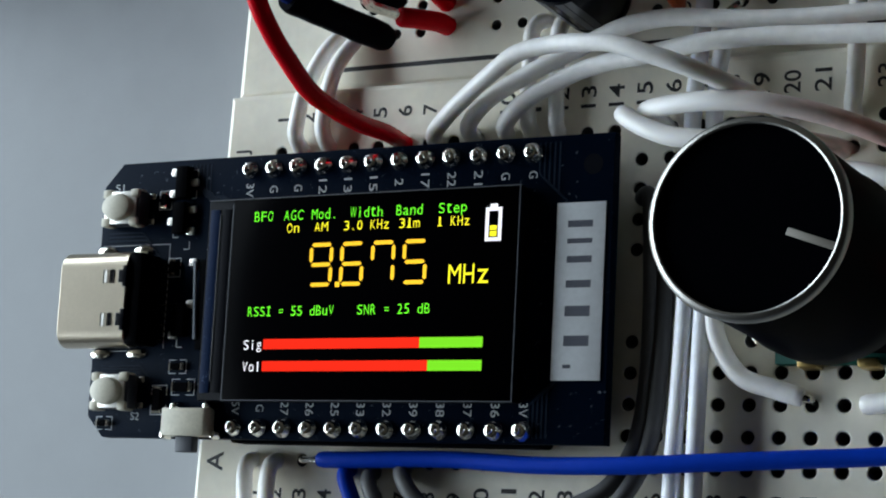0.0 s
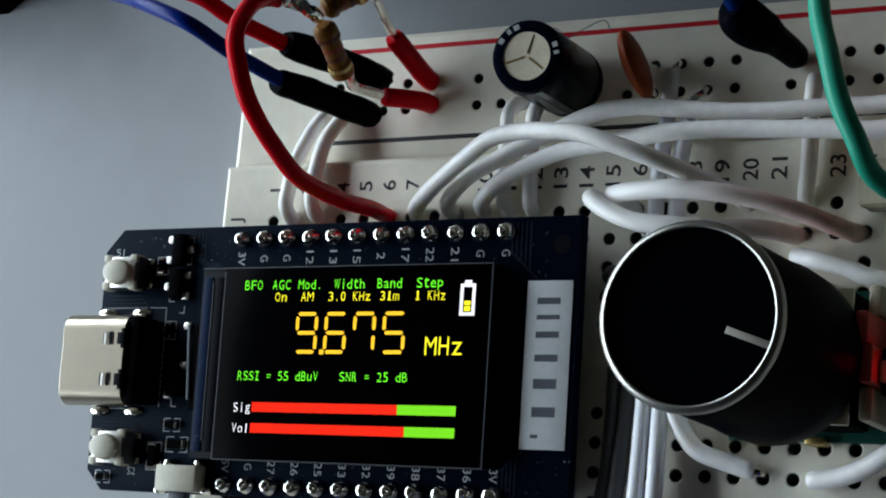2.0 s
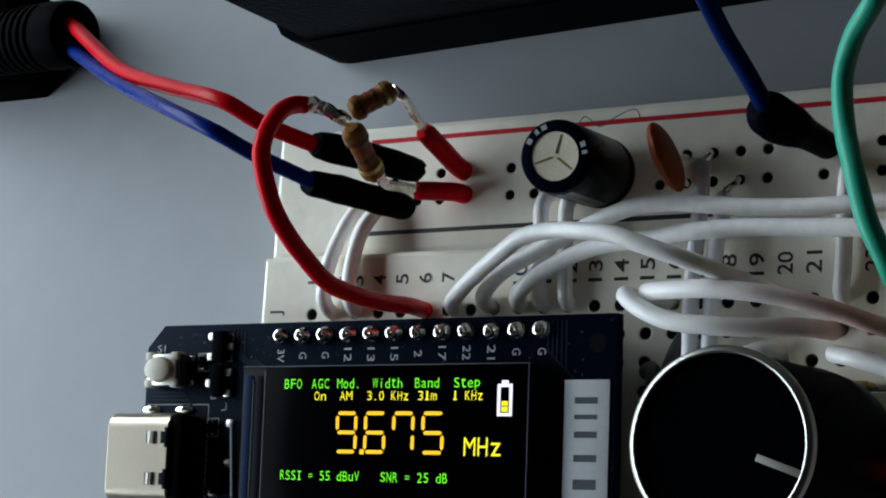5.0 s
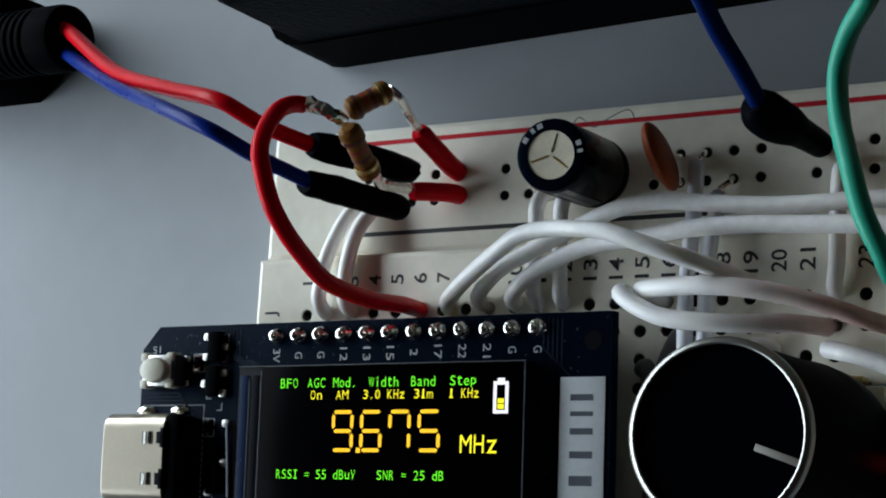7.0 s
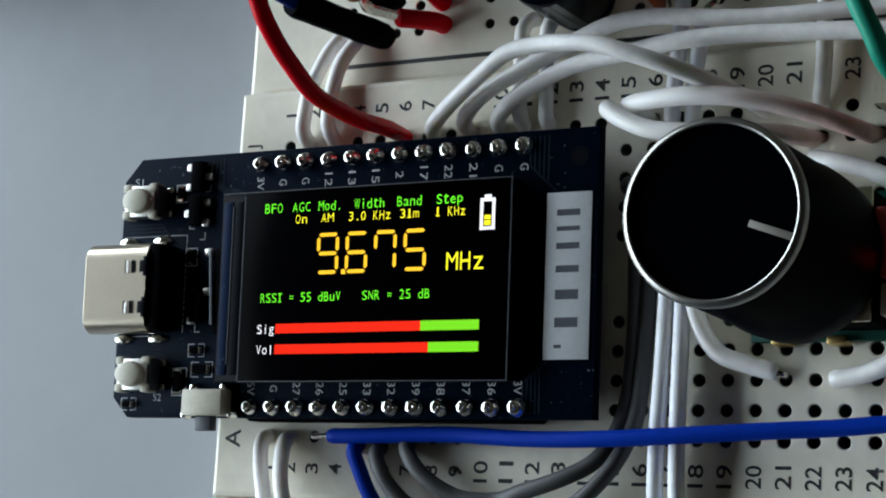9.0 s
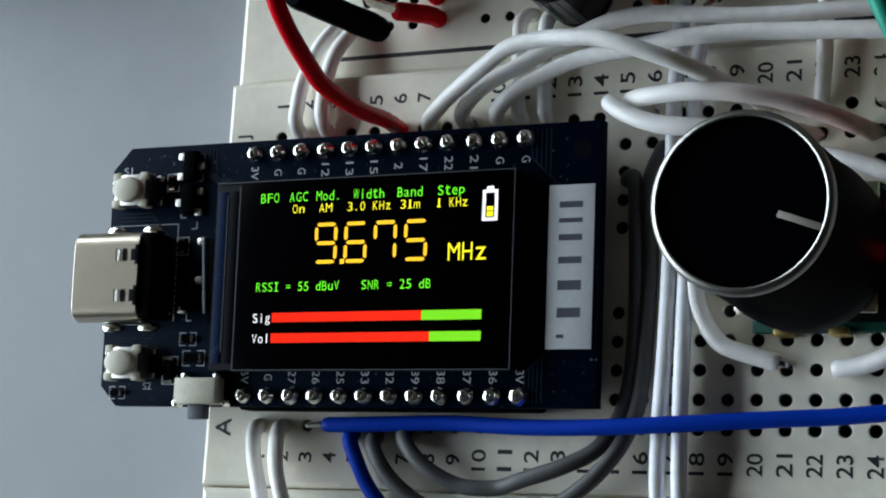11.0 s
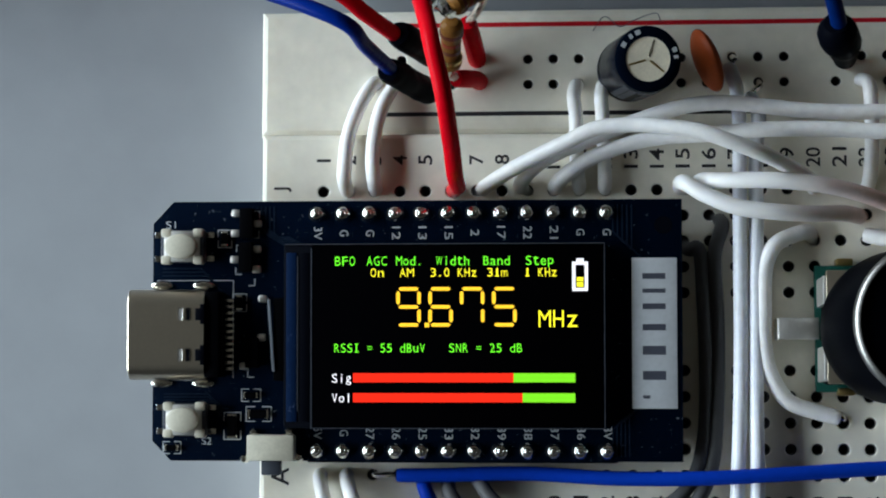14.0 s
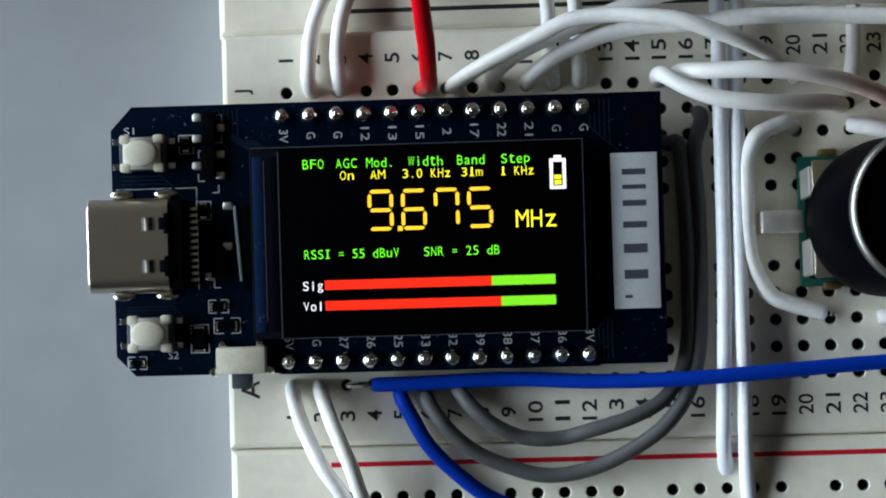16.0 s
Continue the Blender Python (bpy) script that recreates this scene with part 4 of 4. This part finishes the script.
wire("jumper_wire", [(53.3, 14.0, -3.0), (53.5, 14.3, 0.7), (53.7, 16.0, 1.1), (53.8, 17.9, 1.2), (53.8, 22.3, 1.2), (53.7, 24.2, 0.6), (53.3, 24.9, -1.0), (53.3, 24.9, -4.0)], 0.7, M_WHITE, "short straight white jumper wire to the rail")
wire("jumper_wire", [(48.3, 8.9, -3.0), (47.4, 9.6, 1.1), (45.7, 9.1, 1.8), (44.2, 8.2, 2.3), (43.3, 6.2, 2.2), (43.1, 2.5, 2.1), (43.1, -1.2, 2.0), (43.6, -4.0, 1.9), (45.4, -6.8, 1.4), (48.1, -7.8, 1.0), (50.3, -8.4, 0.7)], 0.78, M_WHITE, "white jumper wire curved round the encoder", tips=[([(50.2, -8.4, 0.7), (50.7, -8.5, 0.4), (50.8, -8.9, -3.0)], 0.3)])
wire("jumper_wire", [(52.9, 9.3, 1.2), (55.4, 8.7, 2.0), (57.7, 8.0, 2.1), (59.9, 7.1, 2.1), (62.0, 6.9, 1.8), (66.0, 6.5, 0.8), (68.6, 6.3, -3.0)], 0.78, M_WHITE, "white jumper wire passing beside the encoder")
wire("jumper_wire", [(55.1, -9.0, 0.9), (57.7, -8.7, 1.5), (60.2, -7.9, 2.3), (63.2, -6.4, 3.2), (66.0, -6.0, 2.0), (68.6, -6.3, -3.0)], 0.78, M_WHITE, "white jumper wire passing beside the encoder")
wire("jumper_wire", [(7.6, -14.0, 1.2), (10.8, -14.0, 1.4), (20.4, -13.8, 1.5), (28.3, -14.2, 2.4), (36.1, -14.2, 3.2), (43.9, -13.8, 3.2), (51.8, -13.3, 2.6), (55.4, -13.1, 2.3), (66.0, -12.2, 2.0), (76.0, -11.6, -0.5), (76.5, -11.4, -3.0)], 0.72, M_BLUE, "long blue jumper wire lying along the board", tips=[([(5.1, -14.0, -3.0), (5.3, -14.0, 0.4), (6.5, -14.0, 1.0), (7.7, -14.0, 1.2)], 0.3)])
wire("jumper_wire", [(10.2, -14.0, -3.0), (10.2, -15.1, 1.0), (11.2, -17.1, 1.4), (12.8, -19.9, 1.3), (15.4, -22.6, 0.9), (18.5, -25.0, 0.2), (24.0, -27.0, -1.2), (30.0, -31.0, -4.0)], 0.72, M_BLUE, "blue jumper wire bending down to the rail")
wire("jumper_wire", [(15.2, -14.0, -3.0), (15.7, -14.8, 1.0), (16.9, -16.3, 1.9), (18.7, -17.9, 1.9), (21.3, -19.2, 1.4), (23.4, -19.5, 1.3), (25.5, -19.4, 1.2), (28.1, -18.7, 2.0), (31.8, -17.6, 2.4), (34.8, -16.0, 2.0), (36.5, -13.6, 1.6), (37.3, -10.5, 1.2), (37.6, -4.1, 1.0), (37.4, 2.8, 1.1), (36.9, 8.1, 1.1), (36.2, 8.0, 0.6), (35.6, 8.9, -3.0)], 0.72, M_GREY, "dark grey jumper wire curling under the display board")
wire("jumper_wire", [(12.7, -14.0, -3.0), (12.6, -15.4, 1.0), (13.7, -17.2, 1.9), (15.2, -19.0, 1.8), (17.5, -20.8, 1.3), (20.2, -22.0, 1.0), (22.8, -22.8, 0.9), (24.9, -22.9, 0.9), (28.1, -22.3, 1.2), (31.8, -20.6, 2.0), (35.0, -18.3, 2.4), (36.9, -15.8, 2.0), (38.1, -12.6, 1.4), (38.6, -6.3, 1.1), (38.7, 1.2, 1.0), (38.5, 7.5, 1.3), (39.3, 10.5, 0.6), (38.1, 11.4, -3.0)], 0.72, M_GREY, "dark grey jumper wire curling under the display board")
wire("jumper_wire", [(0.0, -14.0, -3.0), (0.0, -14.3, 0.8), (0.6, -16.6, 1.9), (1.5, -18.8, 2.6), (2.9, -21.5, 3.5), (4.8, -24.4, 3.0), (6.0, -28.0, 1.0), (7.0, -31.0, -4.0)], 0.72, M_WHITE, "white jumper wire raised over the lower rail")
wire("jumper_wire", [(2.5, -14.0, -3.0), (2.6, -14.3, 0.8), (3.5, -16.6, 2.8), (4.5, -18.9, 4.0), (5.6, -21.5, 4.3), (6.5, -24.4, 3.5), (8.0, -28.0, 1.0), (9.0, -31.0, -4.0)], 0.72, M_WHITE, "white jumper wire raised over the lower rail")
wire("jumper_wire", [(64.5, 32.8, 23.2), (63.7, 31.4, 22.7), (61.7, 29.5, 21.1), (60.5, 27.0, 20.0), (60.8, 23.1, 20.3), (62.2, 19.3, 21.9), (63.4, 15.5, 22.3), (64.4, 13.2, 21.8), (65.4, 10.7, 19.9), (71.0, 8.3, 12.0), (73.7, 6.6, 2.0), (73.7, 6.3, -3.0)], 0.8, M_GREEN, "thick green wire hanging in an arch")

wire("jumper_wire", [(64.6, 36.5, 24.5), (65.5, 33.5, 24.0), (66.2, 30.6, 22.6), (67.6, 25.4, 17.0), (70.2, 18.0, 7.0), (71.1, 14.2, 0.4), (71.1, 14.0, -3.0)], 0.8, M_RED, "thick red jumper wire beside the green one")

# blue lead with its black boot
lead = thing("boot_lead", (50.8, 27.4, -1.0), "dark blue lead with a black heat-shrunk boot plugged into the rail", "wire")
part("boot", tube(bmesh.new(), [(51.6, 26.9, -1.4), (51.5, 27.0, 0.2), (51.3, 27.1, 2.5), (50.8, 27.3, 5.0), (49.9, 27.7, 7.6), (49.5, 28.4, 9.4)], 1.6, 18, radii=(0.7, 1.15, 1.2, 1.25, 1.35, 1.75, 1.95, 1.9, 1.3)), M_SHRINK, lead, "wrinkled black heat-shrink boot with a bulging end")
part("insulation", tube(bmesh.new(), [(49.9, 28.1, 9.1), (49.0, 30.6, 11.1), (47.9, 33.2, 13.2), (47.4, 35.2, 15.3), (46.7, 37.6, 17.4), (45.1, 40.7, 18.5)], 0.8), M_INK, lead, "dark blue insulation")


def shrunk(points, r, torn):
    """A heat-shrink sleeve: slightly uneven wall, tight rounded mouth, and a ragged end where it was torn."""
    bm = tube(bmesh.new(), points, r, 18, radii=(r * 0.9, r, r * 1.02, r, r * 0.98, r * 1.0, r * 0.94))
    end = Vector(points[-1])
    d = (end - Vector(points[-2])).normalized()
    for v in bm.verts:
        v.co += Vector(noise.noise_vector(v.co * 0.6)) * 0.12
        if torn and (v.co - end).dot(d) > -0.4:
            v.co += d * (0.5 + 0.9 * noise.noise(v.co * 1.7))
    return bm


# supply cable: barrel, two cores, heat-shrink sleeves
supply = thing("supply_cable", (-40, 44, -8.5), "black power cable with red and blue cores in sleeves", "cable")
barrel = along((-30.9, 44.4, 3.0), (-60, 45.9, -0.4))
bm = lathe(bmesh.new(), [(0, 0.6), (1.4, 0.4), (2.9, 0.0), (3.5, 0.4), (3.65, 1.1), (3.65, 4.0), (3.4, 4.3)] + [q for k in range(8) for q in ((3.35, 4.4 + 1.15 * k), (3.65, 4.7 + 1.15 * k), (3.65, 5.2 + 1.15 * k))] + [(3.5, 14), (3.5, 34), (0, 34)], 40, barrel)
part("barrel", bm, M_BLACK, supply, "ribbed black strain relief")
bm = prism(bmesh.new(), [(-66, 41.6), (-45.5, 41.6), (-43.2, 43.2), (-41.2, 46.0), (-41.2, 51.0), (-66, 53.0)], -8.5, 3.6, 1.2)
part("plug_block", bm, M_BLACK, supply, "black moulded plug body")
part("red_core", tube(bmesh.new(), [(-31.6, 45.3, 3.8), (-30.0, 44.5, 4.5), (-17.6, 37.2, 10.5), (-5.5, 32.7, 16.5), (3.8, 29.6, 20.0), (5.9, 28.2, 17.9), (8.4, 27.1, 12.6)], 0.76, steps=10), M_RED, supply, "thick red insulated core")
part("blue_core", tube(bmesh.new(), [(-33.2, 43.6, 2.5), (-31.8, 42.9, 3.2), (-16.9, 35.5, 11.5), (-1.8, 29.2, 21.0), (4.9, 26.2, 22.2), (6.1, 25.1, 18.2), (8.0, 23.9, 12.2)], 0.70, steps=10), M_NAVY, supply, "thick navy insulated core")
part("sleeve", shrunk([(8.6, 27.1, 13.2), (9.4, 27.2, 9.8), (10.1, 27.4, 5.2), (11.3, 27.3, 0.7)], 1.34, True), M_SHRINK, supply, "black heat-shrink sleeve with a torn end")
part("sleeve", shrunk([(7.7, 23.8, 12.6), (8.5, 23.9, 8.9), (9.5, 23.8, 4.8), (10.8, 23.7, 0.7)], 1.32, False), M_SHRINK, supply, "black heat-shrink sleeve")

# resistor divider soldered to the red jumper
div = thing("resistor_pair", (15.7, 26, -2.7), "two banded resistors soldered together above the rail with red sleeved legs", "resistor")


def resistor(a, b, r=1.0):
    L = (Vector(b) - Vector(a)).length
    m = along(a, b)
    prof = [(0, 0), (r * 0.6, 0.02), (r * 1.02, 0.35), (r * 1.12, 0.8), (r * 1.08, 1.15), (r * 0.92, 1.4)]
    prof += [(r * 0.92, L - 1.4), (r * 1.08, L - 1.15), (r * 1.12, L - 0.8), (r * 1.02, L - 0.35), (r * 0.6, L - 0.02), (0, L)]
    q = part("resistor_body", lathe(bmesh.new(), prof, 24, m), M_TAN, div, "tan resistor with brown and red bands")
    for f, mat in ((0.22, M_BROWN), (0.42, M_RUST), (0.58, M_BROWN), (0.78, M_GOLD)):
        z = f * L
        k = r * (1.13 if f in (0.22, 0.78) else 0.96)
        part("band", lathe(bmesh.new(), [(k * 0.9, z - 0.22), (k, z - 0.18), (k, z + 0.18), (k * 0.9, z + 0.22)], 24, m), mat, q)


resistor((13.7, 29.1, 15.4), (16.7, 31.5, 13.2))
resistor((13.8, 27.8, 15.2), (13.3, 24.5, 10.2))
bm = tube(bmesh.new(), [(11.6, 29.0, 19.2), (12.4, 29.0, 18.6), (13.2, 28.6, 17.4), (14.0, 28.1, 15.6)], 0.75, 10, radii=(0.75, 0.55))
for v in bm.verts:
    v.co += Vector(noise.noise_vector(v.co * 1.3)) * 0.28
part("solder_blob", bm, M_TIN, div, "lumpy twisted solder joint")
part("leg", tube(bmesh.new(), [(16.5, 31.6, 13.2), (16.7, 31.1, 11.6), (15.7, 30.3, 8.0), (14.6, 29.9, 4.6)], 0.42, 8), M_TIN, div, "tinned twisted leg")
part("leg", tube(bmesh.new(), [(13.6, 25.0, 10.2), (12.8, 24.4, 8.0), (13.0, 24.6, 5.5), (13.4, 24.7, 3.8)], 0.5, 8), M_TIN, div, "tinned leg")
part("red_sleeve", tube(bmesh.new(), [(14.6, 29.9, 4.8), (14.9, 28.8, 2.2), (15.2, 27.6, -0.9), (15.2, 27.4, -6.0)], 0.95, 12), M_RED, div, "red sleeved leg")
part("red_sleeve", tube(bmesh.new(), [(13.4, 24.6, 3.5), (14.5, 24.9, 1.6), (15.4, 25.2, -1.0), (15.2, 24.9, -6.0)], 0.9, 12), M_RED, div, "red sleeved leg")

# ---- black case lying behind the breadboard ----
case = thing("black_case", (40, 62, -8.5), "textured black plastic case lying on the table behind the breadboard", "case")
R = Matrix.Translation((-4.0, 41.5, 0)) @ Matrix.Rotation(radians(2.0), 4, 'Z')
bm = prism(bmesh.new(), [(0.6, 0.0), (120, 0.0), (120, 46), (-3.2, 46), (-3.2, 2.6), (-2.4, 1.2), (-1.0, 0.3)], -8.5, -0.2, 0.0)
bmesh.ops.transform(bm, matrix=R, verts=bm.verts)
part("shell", bm, M_BLACK, case, "smooth lower shell")
bm = prism(bmesh.new(), [(1.2, 0.2), (120.3, 0.2), (120.3, 46.3), (-0.6, 46.3), (-0.6, 2.0), (0.0, 0.8)], -0.1, 13.6, 1.2)
bmesh.ops.transform(bm, matrix=R, verts=bm.verts)
part("lid", bm, M_CASE, case, "pebble-textured upper shell")
fibre = tube(bmesh.new(), [(26.8, 30.2, -1.5), (28.0, 31.6, -1.2), (29.5, 30.6, -1.3), (31.0, 31.2, -1.1), (33.2, 31.8, -1.0), (33.6, 31.0, -1.4)], 0.045, 6)
single("stray_fibre", fibre, M_DKGREY, (26.8, 30.2, -1.5), "thin dark stray fibre lying on the rail", "fibre")
bpy.data.objects.remove(FONT_OB)
